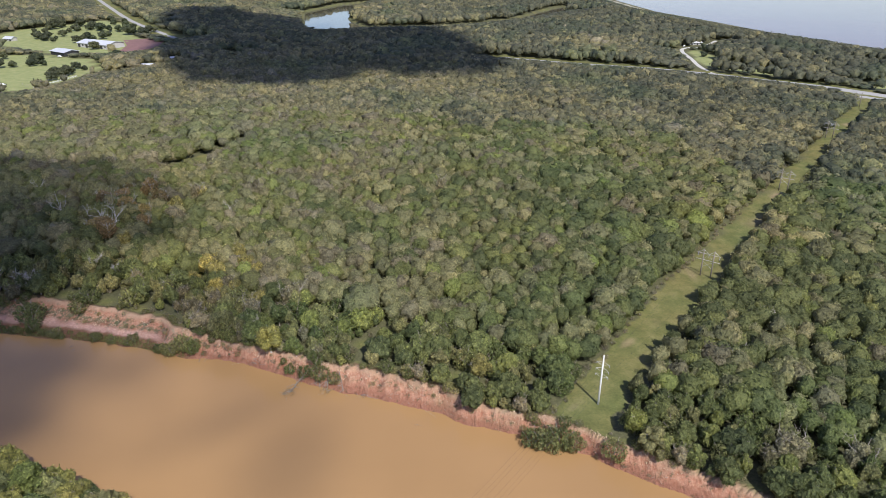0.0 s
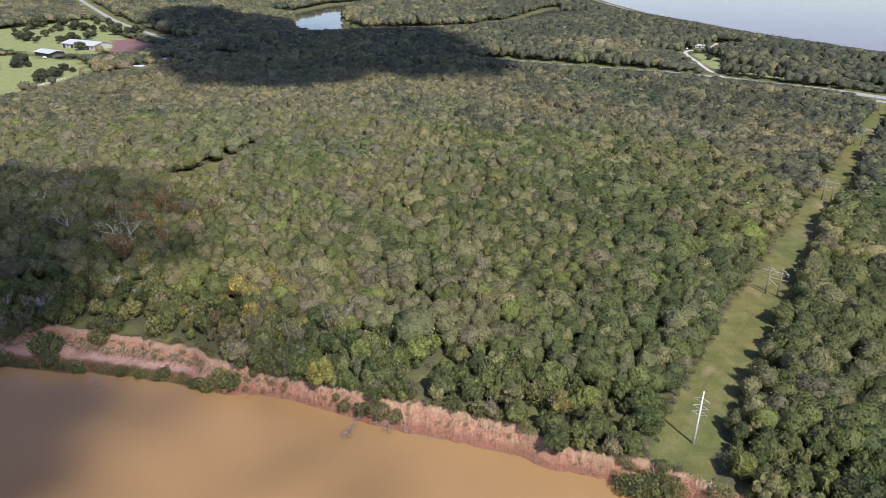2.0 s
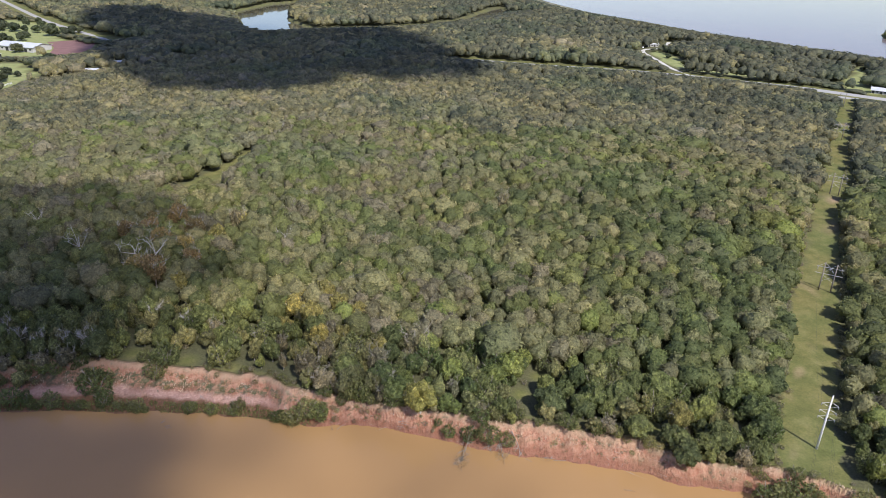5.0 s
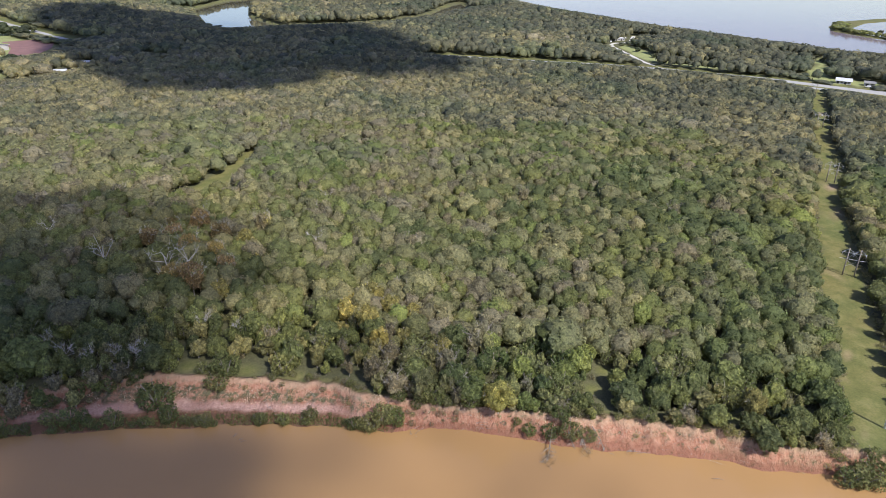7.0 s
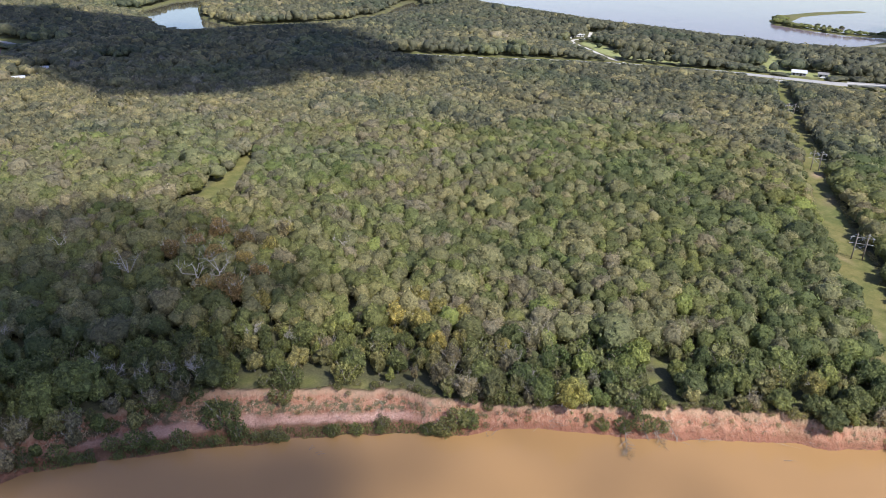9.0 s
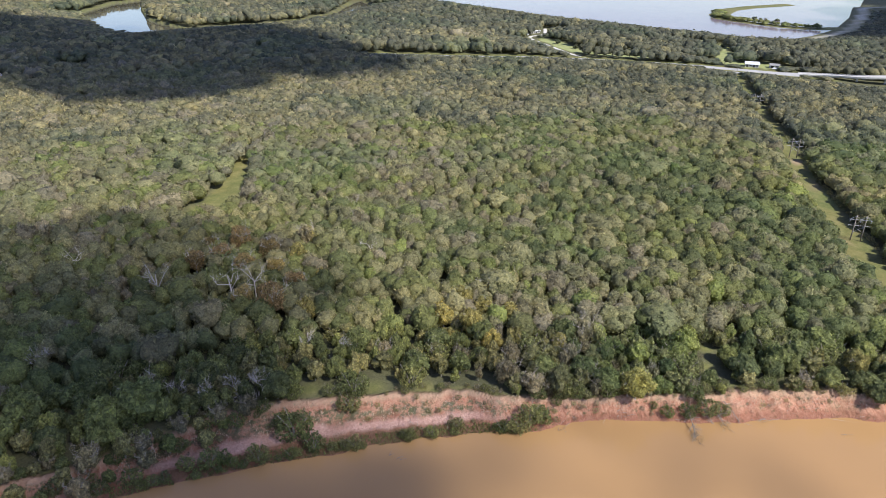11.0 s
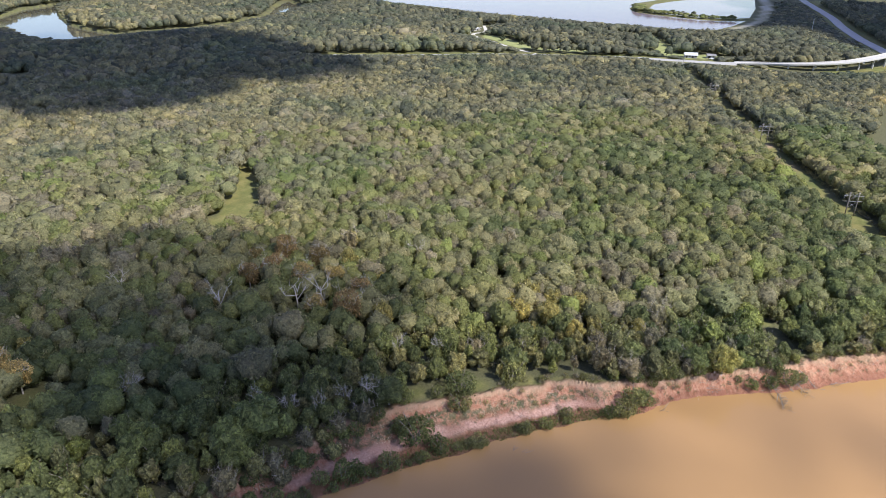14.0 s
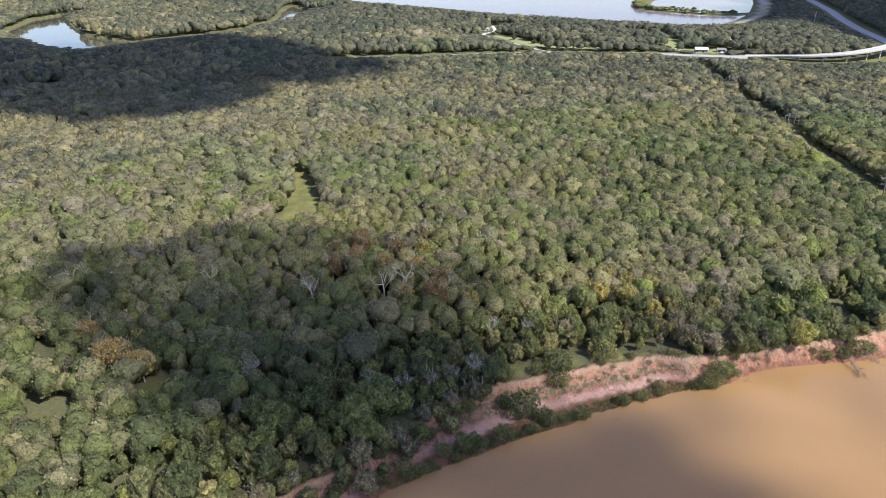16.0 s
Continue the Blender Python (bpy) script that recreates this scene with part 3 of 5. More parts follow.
def sheet(name, gx, gy, heights, covers, material):
    nx, ny = len(gx), len(gy)
    X, Y = np.meshgrid(gx, gy)
    co = np.stack([X.ravel(), Y.ravel(), heights.ravel()], 1).astype(np.float32)
    i = (np.arange(ny - 1)[:, None] * nx + np.arange(nx - 1)[None]).ravel()
    quads = np.stack([i, i + 1, i + nx + 1, i + nx], 1).astype(np.int32)
    me = bpy.data.meshes.new(name)
    me.vertices.add(len(co))
    me.vertices.foreach_set("co", co.ravel())
    me.loops.add(quads.size)
    me.loops.foreach_set("vertex_index", quads.ravel())
    me.polygons.add(len(quads))
    me.polygons.foreach_set("loop_start", np.arange(0, quads.size, 4, dtype=np.int32))
    me.update(calc_edges=True)
    me.validate()
    for key, values in covers.items():
        me.attributes.new(key, "FLOAT", "POINT").data.foreach_set("value", values.ravel().astype(np.float32))
    me.materials.append(material)
    me.shade_smooth()
    return new(name, me)


gx = ticks((-4600, -1000, 400), (-1000, -240, 13), (-240, -165, 1.4), (-165, 62, 0.72), (62, 110, 1.4), (110, 420, 7), (420, 1100, 12), (1100, 4600, 350))
gy = ticks((-4600, -600, 500), (-600, 70, 40), (70, 126, 4), (126, 146, 0.9), (146, 226, 0.72), (226, 238, 2), (238, 560, 6), (560, 1400, 10), (1400, 4600, 320))
GX, GY = np.meshgrid(gx, gy)
hz, g1, g2, g3, g4, g5, g6 = land(GX, GY)
ground = sheet("ground", gx, gy, hz, {"grass": g1, "clay": g2, "sand": g3, "gravel": g4, "weed": g5, "meadow": g6}, M_GROUND)
tagged(ground, "wooded flood plain with grass and eroded red clay bank", "ground", kind="structure")


def level_water(name, outline, z, material, label):
    me = bpy.data.meshes.new(name)
    bm = bmesh.new()
    bm.faces.new([bm.verts.new((x, y, z)) for x, y in outline])
    bmesh.ops.triangulate(bm, faces=bm.faces[:])
    bm.normal_update()
    if sum(f.normal.z for f in bm.faces) < 0:
        bmesh.ops.reverse_faces(bm, faces=bm.faces[:])
    bm.to_mesh(me)
    bm.free()
    me.materials.append(material)
    return tagged(new(name, me), label, "water", kind="structure")


river_edge = [(x, y + 3.2) for x, y in zip(BANK_X, WATER_Y)] + [(x, y - 4) for x, y in zip(SOUTH_X[::-1], SOUTH_Y[::-1])]
level_water("water", river_edge, RIVER_Z, M_RIVER, "muddy orange-brown river water, calm")
level_water("water_lake", [(240, 4500), *SHORE[1:-1], (4500, 2950), (4500, 4500)], LAKE_Z, M_LAKE, "wide pale grey lake, calm")
level_water("water_pond", POND, POND_Z, M_POND, "dark still oxbow pond reflecting the sky")


# ---- roads and bridge ----
def ribbon(name, line, width, thick, material, label, lift=0.34):
    pts = spline([(x, y, lift) for x, y in line], 6)
    h = width / 2
    sec = [(-h, 0.02), (-h - 0.4, -thick), (h + 0.4, -thick), (h, 0.02), (0, 0.10)]
    return tagged(new(name, Shape().sweep(pts, sec).mesh(name, material)), label, "road", kind="structure")


road_pts = spline([(x, y, z + 0.3) for (x, y), z in zip(ROAD, ROAD_Z)], 5)
low = [p for p in road_pts if p.z < 1.6]
road = tagged(new("road", Shape().sweep(low, [(-5.2, 0.02), (-7.0, -1.2), (7.0, -1.2), (5.2, 0.02), (0, 0.12)]).mesh("road", M_ASPHALT)), "pale sun-bleached two-lane country road", "road", kind="structure")
ribbon("road_frontage", FRONTAGE, 7.0, 0.5, M_ASPHALT, "pale frontage road beside the bridge ramp", 0.38)
ribbon("road_highway", HIGHWAY, 13.0, 1.0, M_TARMAC, "grey highway along the lake shore", 0.8)
ribbon("road_lane", UPROAD, 6.4, 0.5, M_ASPHALT, "pale road beyond the pastures", 0.42)
ribbon("road_drive", DRIVE, 4.2, 0.4, M_SHELL, "white shell driveway over lawn", 0.40)

bridge = thing("bridge", "long curved concrete bridge ramp on round piers", "bridge", (414.4, 517, 0))
high = [p - Vector((414.4, 517, 0)) for p in road_pts[len(low) - 1:]]
part("deck", Shape().sweep(high, [(-5.6, 0), (-5.6, -0.35), (-3.4, -0.45), (-3.0, -1.5), (3.0, -1.5), (3.4, -0.45), (5.6, -0.35), (5.6, 0)]), M_CONCRETE, bridge)
for side in (-5.45, 5.45):
    part("parapet", Shape().sweep(high, [(side - 0.15, 0), (side - 0.15, 0.85), (side + 0.15, 0.85), (side + 0.15, 0)]), M_CONCRETE, bridge)
run = 0.0
for a, b in zip(high[:-1], high[1:]):
    run += (b - a).length
    if run > 21 and a.z > 2.6:
        run = 0.0
        turn = math.atan2(b.y - a.y, b.x - a.x)
        pier = part("pier", Shape().tube([(a.x, a.y, -0.5), (a.x, a.y, a.z - 2.5)], [0.85, 0.85], 12), M_CONCRETE, bridge, smooth=False)
        part("pier_cap", Shape().box((a.x, a.y, a.z - 1.98), (1.6, 8.4, 0.96), turn), M_CONCRETE, pier)


# ---- trees ----
def ico(level):
    """A unit sphere of even triangles."""
    g = (1 + 5 ** 0.5) / 2
    v = np.array([(-1, g, 0), (1, g, 0), (-1, -g, 0), (1, -g, 0), (0, -1, g), (0, 1, g), (0, -1, -g), (0, 1, -g), (g, 0, -1), (g, 0, 1), (-g, 0, -1), (-g, 0, 1)], float)
    f = np.array([(0, 11, 5), (0, 5, 1), (0, 1, 7), (0, 7, 10), (0, 10, 11), (1, 5, 9), (5, 11, 4), (11, 10, 2), (10, 7, 6), (7, 1, 8), (3, 9, 4), (3, 4, 2), (3, 2, 6), (3, 6, 8), (3, 8, 9), (4, 9, 5), (2, 4, 11), (6, 2, 10), (8, 6, 7), (9, 8, 1)])
    v /= np.linalg.norm(v, axis=1)[:, None]
    for _ in range(level):
        e = np.sort(np.concatenate([f[:, [0, 1]], f[:, [1, 2]], f[:, [2, 0]]]), 1)
        u, back = np.unique(e, axis=0, return_inverse=True)
        back = back.reshape(-1)
        m = v[u[:, 0]] + v[u[:, 1]]
        m /= np.linalg.norm(m, axis=1)[:, None]
        k = back.reshape(3, -1) + len(v)
        v = np.concatenate([v, m])
        f = np.concatenate([np.stack(t, 1) for t in ((f[:, 0], k[0], k[2]), (f[:, 1], k[1], k[0]), (f[:, 2], k[2], k[1]), (k[0], k[1], k[2]))])
    return v, f


BALLS = [ico(k) for k in range(4)]


def crown(rng, lobes, leaves, size, level=2, sparse=0.0, low=-0.42, core=True, hang=-0.5):
    """A crown about 1 wide in radius: a dome of many bulging boughs with creases between them, hung with small sprays of leaves."""
    d, f = BALLS[level]
    spin = Euler(rng.uniform(0, 6.28, 3)).to_matrix()
    d = d @ np.array(spin).T
    k = np.arange(lobes) + 0.5
    z = 1 - k / lobes * (1.0 - low)
    a = k * 2.39996 + rng.uniform(0, 6.28)
    c = np.stack([np.sqrt(np.clip(1 - z * z, 0, 1)) * np.cos(a), np.sqrt(np.clip(1 - z * z, 0, 1)) * np.sin(a), z], 1) + rng.normal(size=(lobes, 3)) * 0.16
    c *= (rng.uniform(0.46, 0.78, lobes) / np.linalg.norm(c, axis=1))[:, None]
    lop = rng.uniform(0, 6.28)
    c *= (1 + 0.14 * (c[:, 0] * math.cos(lop) + c[:, 1] * math.sin(lop)))[:, None]
    rho = rng.uniform(0.70, 1.30, lobes) * 1.12 / math.sqrt(lobes)
    dot = d @ c.T
    disc = rho[None] ** 2 - (c * c).sum(1)[None] + dot * dot
    r = np.where(disc > 0, dot + np.sqrt(np.clip(disc, 0, None)), 0).max(1)
    r = np.maximum(r, 0.52 - 0.1 * sparse)
    r *= 1 + rng.normal(size=len(r)) * (0.06 if level > 1 else 0.09 if lobes > 5 else 0.13)
    flat = np.array([1.0, 1.0, 0.86])
    v = d * (r * (0.94 - 0.16 * sparse))[:, None] * flat
    f = f[(v[f][:, :, 2] > low).any(1)]
    keep, back = np.unique(f, return_inverse=True)
    v, f = v[keep], back.reshape(-1, 3)
    if level > 1:      # each facet is a spray of its own, a little larger than its place and tilted out of it
        q = v[f]
        mid = q.mean(1, keepdims=True)
        out = mid / (np.linalg.norm(mid, axis=2, keepdims=True) + 1e-6)
        q = mid + (q - mid) * rng.uniform(1.05, 1.3, (len(f), 1, 1)) + out * rng.normal(size=(len(f), 3, 1)) * 0.035
        v, f = q.reshape(-1, 3), np.arange(3 * len(f)).reshape(-1, 3)
    V, F = [v], [f]
    if leaves:
        q = v[f]
        n = np.cross(q[:, 1] - q[:, 0], q[:, 2] - q[:, 0])
        area = np.linalg.norm(n, axis=1)
        pick = rng.choice(len(f), leaves, p=area / area.sum())
        n = n[pick] / (area[pick][:, None] + 1e-9)
        w = rng.dirichlet((1, 1, 1), leaves)
        p = (q[pick] * w[:, :, None]).sum(1) + n * (size * rng.uniform(-0.1, 1.6 + 1.6 * sparse, (leaves, 1)))
        t = rng.normal(size=(leaves, 3)) + np.array([0, 0, hang])
        t -= n * (t * n).sum(1)[:, None] * 0.6
        t /= np.linalg.norm(t, axis=1)[:, None] + 1e-6
        b = np.cross(n + rng.normal(size=(leaves, 3)) * 0.7, t)
        b /= np.linalg.norm(b, axis=1)[:, None] + 1e-6
        g = size * rng.uniform(0.6, 1.4, (leaves, 1))
        V.append(np.stack([p + t * g * 1.3, p + (b * 0.7 - t * 0.55) * g, p - (b * 0.7 + t * 0.45) * g], 1).reshape(-1, 3))
        F.append(np.arange(3 * leaves).reshape(-1, 3) + len(v))
    if not core:
        return V[1], F[1] - len(v)
    return np.concatenate(V), np.concatenate(F)


def limb(rng, s, k, height, reach, r0, fine):
    """Adds a forking limb to a shape."""
    a = 2.4 * k + rng.uniform(-0.4, 0.4)
    z0 = height * rng.uniform(0.30, 0.6)
    far = rng.uniform(0.55, 1.02)
    end = Vector((math.cos(a) * reach * far, math.sin(a) * reach * far, height * rng.uniform(0.78, 1.07)))
    mid = Vector((end.x * 0.45 + rng.normal() * 0.20 * reach, end.y * 0.45 + rng.normal() * 0.20 * reach, z0 + (end.z - z0) * rng.uniform(0.35, 0.75)))
    bend = mid.lerp(end, 0.55) + Vector(rng.normal(size=3).tolist()) * reach * 0.13
    s.tube([(0, 0, z0), mid, bend, end], [r0 * 0.6, r0 * 0.40, r0 * 0.24, r0 * 0.08], 5)
    for j in range(fine):
        q = mid.lerp(end, rng.uniform(0.0, 0.8))
        e = q + Vector(rng.normal(size=3).tolist()) * reach * 0.20 + Vector((0, 0, reach * 0.25))
        s.tube([q, e], [r0 * 0.24, r0 * 0.06], 4)
    return s


def raw_mesh(name, v, f, material, smooth=False):
    me = bpy.data.meshes.new(name)
    me.vertices.add(len(v))
    me.vertices.foreach_set("co", np.asarray(v, np.float32).ravel())
    me.loops.add(f.size)
    me.loops.foreach_set("vertex_index", np.asarray(f, np.int32).ravel())
    me.polygons.add(len(f))
    me.polygons.foreach_set("loop_start", np.arange(0, f.size, 3, dtype=np.int32))
    me.update(calc_edges=True)
    me.materials.append(material)
    me.attributes.new("spray", "FLOAT", "POINT").data.foreach_set("value", (np.bincount(f.ravel(), minlength=len(v)) == 1).astype(np.float32))      # 1 on loose leaves
    if smooth:
        me.shade_smooth()
    return me


def make_tree(rng, name, label, material, radius, height, lobes=26, leaves=560, size=0.05, sparse=0.0, bark=None, fine=0, group="riverside trees", level=2, deep=0.93, core=True):
    """A tree that stands at the origin."""
    t = thing(name, label, "tree", group=group)
    bark = bark or M_BARK
    lean = Vector((rng.uniform(-0.5, 0.5), rng.uniform(-0.5, 0.5), height * 0.62))
    body = Shape().tube([(0, 0, -0.6), (lean.x * 0.3, lean.y * 0.3, height * 0.3), lean], [0.28, 0.21, 0.12], 7)
    for k in range(4 if sparse < 0.4 else 7):
        limb(rng, body, k, height * (0.9 if core and sparse < 0.4 else 1.0), radius * (0.7 if core and sparse < 0.4 else 1.0), 0.15, fine)
    part("trunk", body, bark, t)
    v, f = crown(rng, lobes, leaves, size, level, sparse, core=core)
    v = v * np.array([radius, radius, height * deep / (v[:, 2].max() - v[:, 2].min())])
    v[:, 2] += height - v[:, 2].max()
    ob = new("crown", raw_mesh("crown", v, f, material))
    ob.parent = t
    return t


rng = np.random.default_rng(7)
KINDS = {
    "green": [make_tree(rng, "oak_tree", "rounded live oak with dense dark green crown", M_GREEN, r, h, n, 640, 0.064) for r, h, n in ((4.0, 7.6, 13), (3.5, 8.2, 11), (4.6, 8.2, 16), (3.1, 7.0, 9), (4.1, 8.8, 14))],
    "olive": [make_tree(rng, "elm_tree", "broad elm with olive-green autumn crown", M_OLIVE, r, h, n, 620, 0.062) for r, h, n in ((3.8, 8.0, 12), (3.3, 7.2, 10), (4.4, 8.4, 15), (3.6, 8.6, 12), (4.1, 7.6, 13))],
    "grey": [make_tree(rng, "hackberry_tree", "half-bare hackberry with grey-brown twiggy crown", M_GREY, r, h, n, 760, 0.054, 0.6, M_LIMB, 4) for r, h, n in ((3.8, 7.8, 12), (4.2, 8.4, 14), (3.3, 7.2, 10), (3.8, 8.6, 12))],
    "gold": [make_tree(rng, "ash_tree", "ash with yellow-gold autumn leaves", M_GOLD, r, h, n, 620, 0.062, 0.3, fine=3) for r, h, n in ((3.2, 7.6, 8), (2.9, 8.2, 7))],
}
LOD = []
for lobes, leaves, size, level, sparse, low in ((10, 250, 0.088, 1, 0.0, -0.35), (10, 260, 0.082, 1, 0.5, -0.35), (8, 74, 0.130, 1, 0.0, -0.3), (8, 78, 0.124, 1, 0.3, -0.3), (5, 15, 0.17, 1, 0.0, 0.0), (5, 16, 0.16, 1, 0.2, 0.0)):
    LOD.append([crown(rng, lobes, leaves, size, level, sparse, low) for _ in range(9)])


# where trees grow: a jittered grid, thinned by the plan
def stands(step, x0, x1, y0, y1):
    xs, ys = np.arange(x0, x1, step), np.arange(y0, y1, step * 0.87)
    X, Y = np.meshgrid(xs, ys)
    X = X + (np.arange(len(ys)) % 2)[:, None] * step / 2
    X, Y = X.ravel() + rng.uniform(-0.36, 0.36, X.size) * step, Y.ravel() + rng.uniform(-0.36, 0.36, X.size) * step
    return X, Y


# the stretch of country that the flight overlooks
VIEW = [(-305, 192), (-305, 430), (-500, 742), (-900, 1360), (-500, 1620), (300, 1580), (950, 1480), (1240, 1060), (1130, 720), (550, 450), (222, 305), (150, 180), (120, 80), (60, 60), (-140, 203)]


def wooded(px, py):
    yt = np.interp(px, BANK_X, TOP_Y)
    u, n = strip_place(px, py)
    ok = inside(px, py, VIEW) & (np.minimum(np.hypot(px, py), np.hypot(px + 250, py - 94)) < 1400) & (py > yt + 1.6 + 1.2 * wave(px, py * 0, 16, 21))
    edge = 1.6 * wave(px, py, 17, 22)
    ok &= ~((n > STRIP_LEFT - 1.6 + np.interp(u, [140, 180, 240, 420], [6.0, 5.0, 3.0, 5.0]) + edge) & (n < STRIP_RIGHT + np.interp(u, [146, 158, 170, 200, 330], [8.4, 7.4, 5.6, 4.4, 2.2]) + np.interp(u, [350, 420, 480], [0, 4, 0]) + edge) & (u > 133) & (u < 668))
    for g in (FIELD_A, FIELD_B, LAWN_C, LAWN_D, LAWN_E, POND):
        ok &= ~inside(px, py, g)
    lake = inside(px, py, LAKE)
    ok &= ~lake & (away(px, py, SHORE) > 24)
    ok &= away(px, py, POND + POND[:1]) > 3.5
    ok &= away(px, py, ROAD) > 13
    ok &= away(px, py, FRONTAGE) > 8
    ok &= away(px, py, HIGHWAY) > 18
    ok &= away(px, py, UPROAD) > 14
    ok &= away(px, py, UPLANE) > 7
    ok &= away(px, py, DRIVE) > 8
    ok &= away(px, py, CUT) > np.interp(py, [368, 384, 402, 440, 470], [10.0, 8.8, 6.4, 4.0, 0.8])
    for gx0, gy0, q in RUSTY + YELLOW + SYCAMORE + PALE:
        ok &= np.hypot(px - gx0, py - gy0) > 3.4 * q
    for gx0, gy0, gr in GAPS + YARDS:
        ok &= np.hypot(px - gx0, py - gy0) > gr + 1.0
    return ok


def ceiling_height(px, py):
    """How tall the wood may grow: low scrub on the river side of roads, ponds and pastures, tall trees elsewhere."""
    e = np.stack([px + 110, py - 60], -1)
    e = e / np.linalg.norm(e, axis=-1, keepdims=True)
    top = np.full(np.shape(px), 30.0)
    for line, clear in ((ROAD[:9], 9), (ROAD[8:14], 12), (FRONTAGE[:5], 8), (HIGHWAY, 16), (UPROAD, 12), (POND + POND[:1], 8), (SHORE[2:-2], 24), (FIELD_A + FIELD_A[:1], 6), (FIELD_B + FIELD_B[:1], 6), (LAWN_D + LAWN_D[:1], 4), (DRIVE, 6)):
        d = away(px, py, line)
        before = away(px + e[:, 0] * 4, py + e[:, 1] * 4, line) < d
        top = np.where(before, np.minimum(top, 2.6 + 0.14 * np.clip(d - clear, 0, None)), top)
    return top


def kind_mix(px, py, r):
    """The tree number from 0 to 1 that picks a crown's colour: the greener wood lies along the river, the paler further in."""
    w = wave(px, py, 70, 31) * 0.5 + wave(px, py, 220, 32) * 0.6
    d = np.hypot(px + 110, py - 60)
    east = np.clip((px + 20) / 120, 0, 1)
    r = np.clip(0.82 * r + 0.18 * (0.5 + 0.5 * wave(px, py, 38, 33)), 0.001, 0.995)
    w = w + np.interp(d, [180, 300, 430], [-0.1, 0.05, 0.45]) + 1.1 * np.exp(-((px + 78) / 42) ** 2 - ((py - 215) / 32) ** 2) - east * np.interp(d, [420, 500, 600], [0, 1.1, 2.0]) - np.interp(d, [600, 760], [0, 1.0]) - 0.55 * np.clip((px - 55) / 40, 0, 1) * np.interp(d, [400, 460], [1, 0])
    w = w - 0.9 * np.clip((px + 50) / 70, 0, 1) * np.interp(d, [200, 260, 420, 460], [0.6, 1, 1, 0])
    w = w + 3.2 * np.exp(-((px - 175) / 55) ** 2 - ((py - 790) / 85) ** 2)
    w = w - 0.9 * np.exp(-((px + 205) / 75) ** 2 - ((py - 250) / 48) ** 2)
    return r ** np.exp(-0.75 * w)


NEAR_DEPTH = 30.0
X1, Y1 = stands(5.3, -320, 230, 120, 420)
k1 = wooded(X1, Y1)
X1, Y1 = X1[k1], Y1[k1]
inland = Y1 - np.interp(X1, BANK_X, TOP_Y)
d1 = np.hypot(X1 + 110, Y1 - 60)
sel0 = inland < NEAR_DEPTH
R1 = kind_mix(X1, Y1, rng.uniform(0, 1, len(X1)))
LAND1 = land(X1, Y1)[0]
used = {}
for x, y, z, r in zip(X1[sel0], Y1[sel0], LAND1[sel0], R1[sel0]):
    k = "green" if r < 0.56 else "olive" if r < 0.88 else "grey" if r < 0.985 else "gold"
    i = used.get(k, 0)
    used[k] = i + 1
    proto = KINDS[k][i % len(KINDS[k])]
    s = (0.56 + 0.86 * rng.beta(1.3, 2.2)) * (1.3 if rng.random() < 0.1 else 1.0)
    m = pose(x, y, z, 0, 0, rng.uniform(0, 360)) @ Matrix.Diagonal((s, s, (0.45 + 0.55 * s) * rng.uniform(0.88, 1.12), 1))
    if i < len(KINDS[k]):
        proto.matrix_basis = m
    else:
        copy_thing(proto, m)


def woodland(name, px, py, numbers, shapes, radius, height, label, leaves=None):
    """One sheet of many trees."""
    order = rng.integers(0, len(shapes), len(px))
    zs, tops = land(px, py)[0], ceiling_height(px, py)
    V, F, T, n = [], [], [], 0
    for x, y, z, r, k, top in zip(px, py, zs, numbers, order, tops):
        v, f = shapes[k]
        s, a = (0.60 + 0.86 * rng.beta(1.3, 2.4)) * (1.38 if rng.random() < 0.12 else 1.0), rng.uniform(0, 6.283)
        c, q = math.cos(a) * s * radius, math.sin(a) * s * radius
        h = min(height * (0.55 + 0.42 * s) * rng.uniform(0.88, 1.14), top)
        V.append(np.stack([v[:, 0] * c - v[:, 1] * q + x, v[:, 0] * q + v[:, 1] * c + y, (v[:, 2] - 0.8) * (h * 0.66) + z + h], 1))
        F.append(f + n)
        T.append(np.full(len(v), r))
        n += len(v)
    me = raw_mesh(name, np.concatenate(V), np.concatenate(F), leaves or M_WOOD)
    me.attributes.new("tree", "FLOAT", "POINT").data.foreach_set("value", np.concatenate(T).astype(np.float32))
    return tagged(new(name, me), label, "woodland", kind="stuff")


mid = (~sel0) & (d1 < 335)
dense = R1 < 0.66
woodland("woodland_edge", X1[mid & dense], Y1[mid & dense], R1[mid & dense], LOD[0], 4.35, 8.6, "dense mixed green and olive woodland canopy")
woodland("woodland_twiggy", X1[mid & ~dense], Y1[mid & ~dense], R1[mid & ~dense], LOD[1], 4.2, 8.5, "thin grey-brown half-bare woodland canopy")
X2, Y2 = stands(5.9, -420, 520, 150, 720)
d2 = np.hypot(X2 + 110, Y2 - 60)
k2 = wooded(X2, Y2) & (d2 >= 335) & (d2 < 620)
k2 &= ~((Y2 - np.interp(X2, BANK_X, TOP_Y)) < NEAR_DEPTH)
X2, Y2 = X2[k2], Y2[k2]
R2 = kind_mix(X2, Y2, rng.uniform(0, 1, len(X2)))
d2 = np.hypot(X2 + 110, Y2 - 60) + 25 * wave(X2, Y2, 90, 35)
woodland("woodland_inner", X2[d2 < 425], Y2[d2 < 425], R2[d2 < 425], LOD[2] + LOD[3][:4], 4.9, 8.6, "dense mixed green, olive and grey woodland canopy")
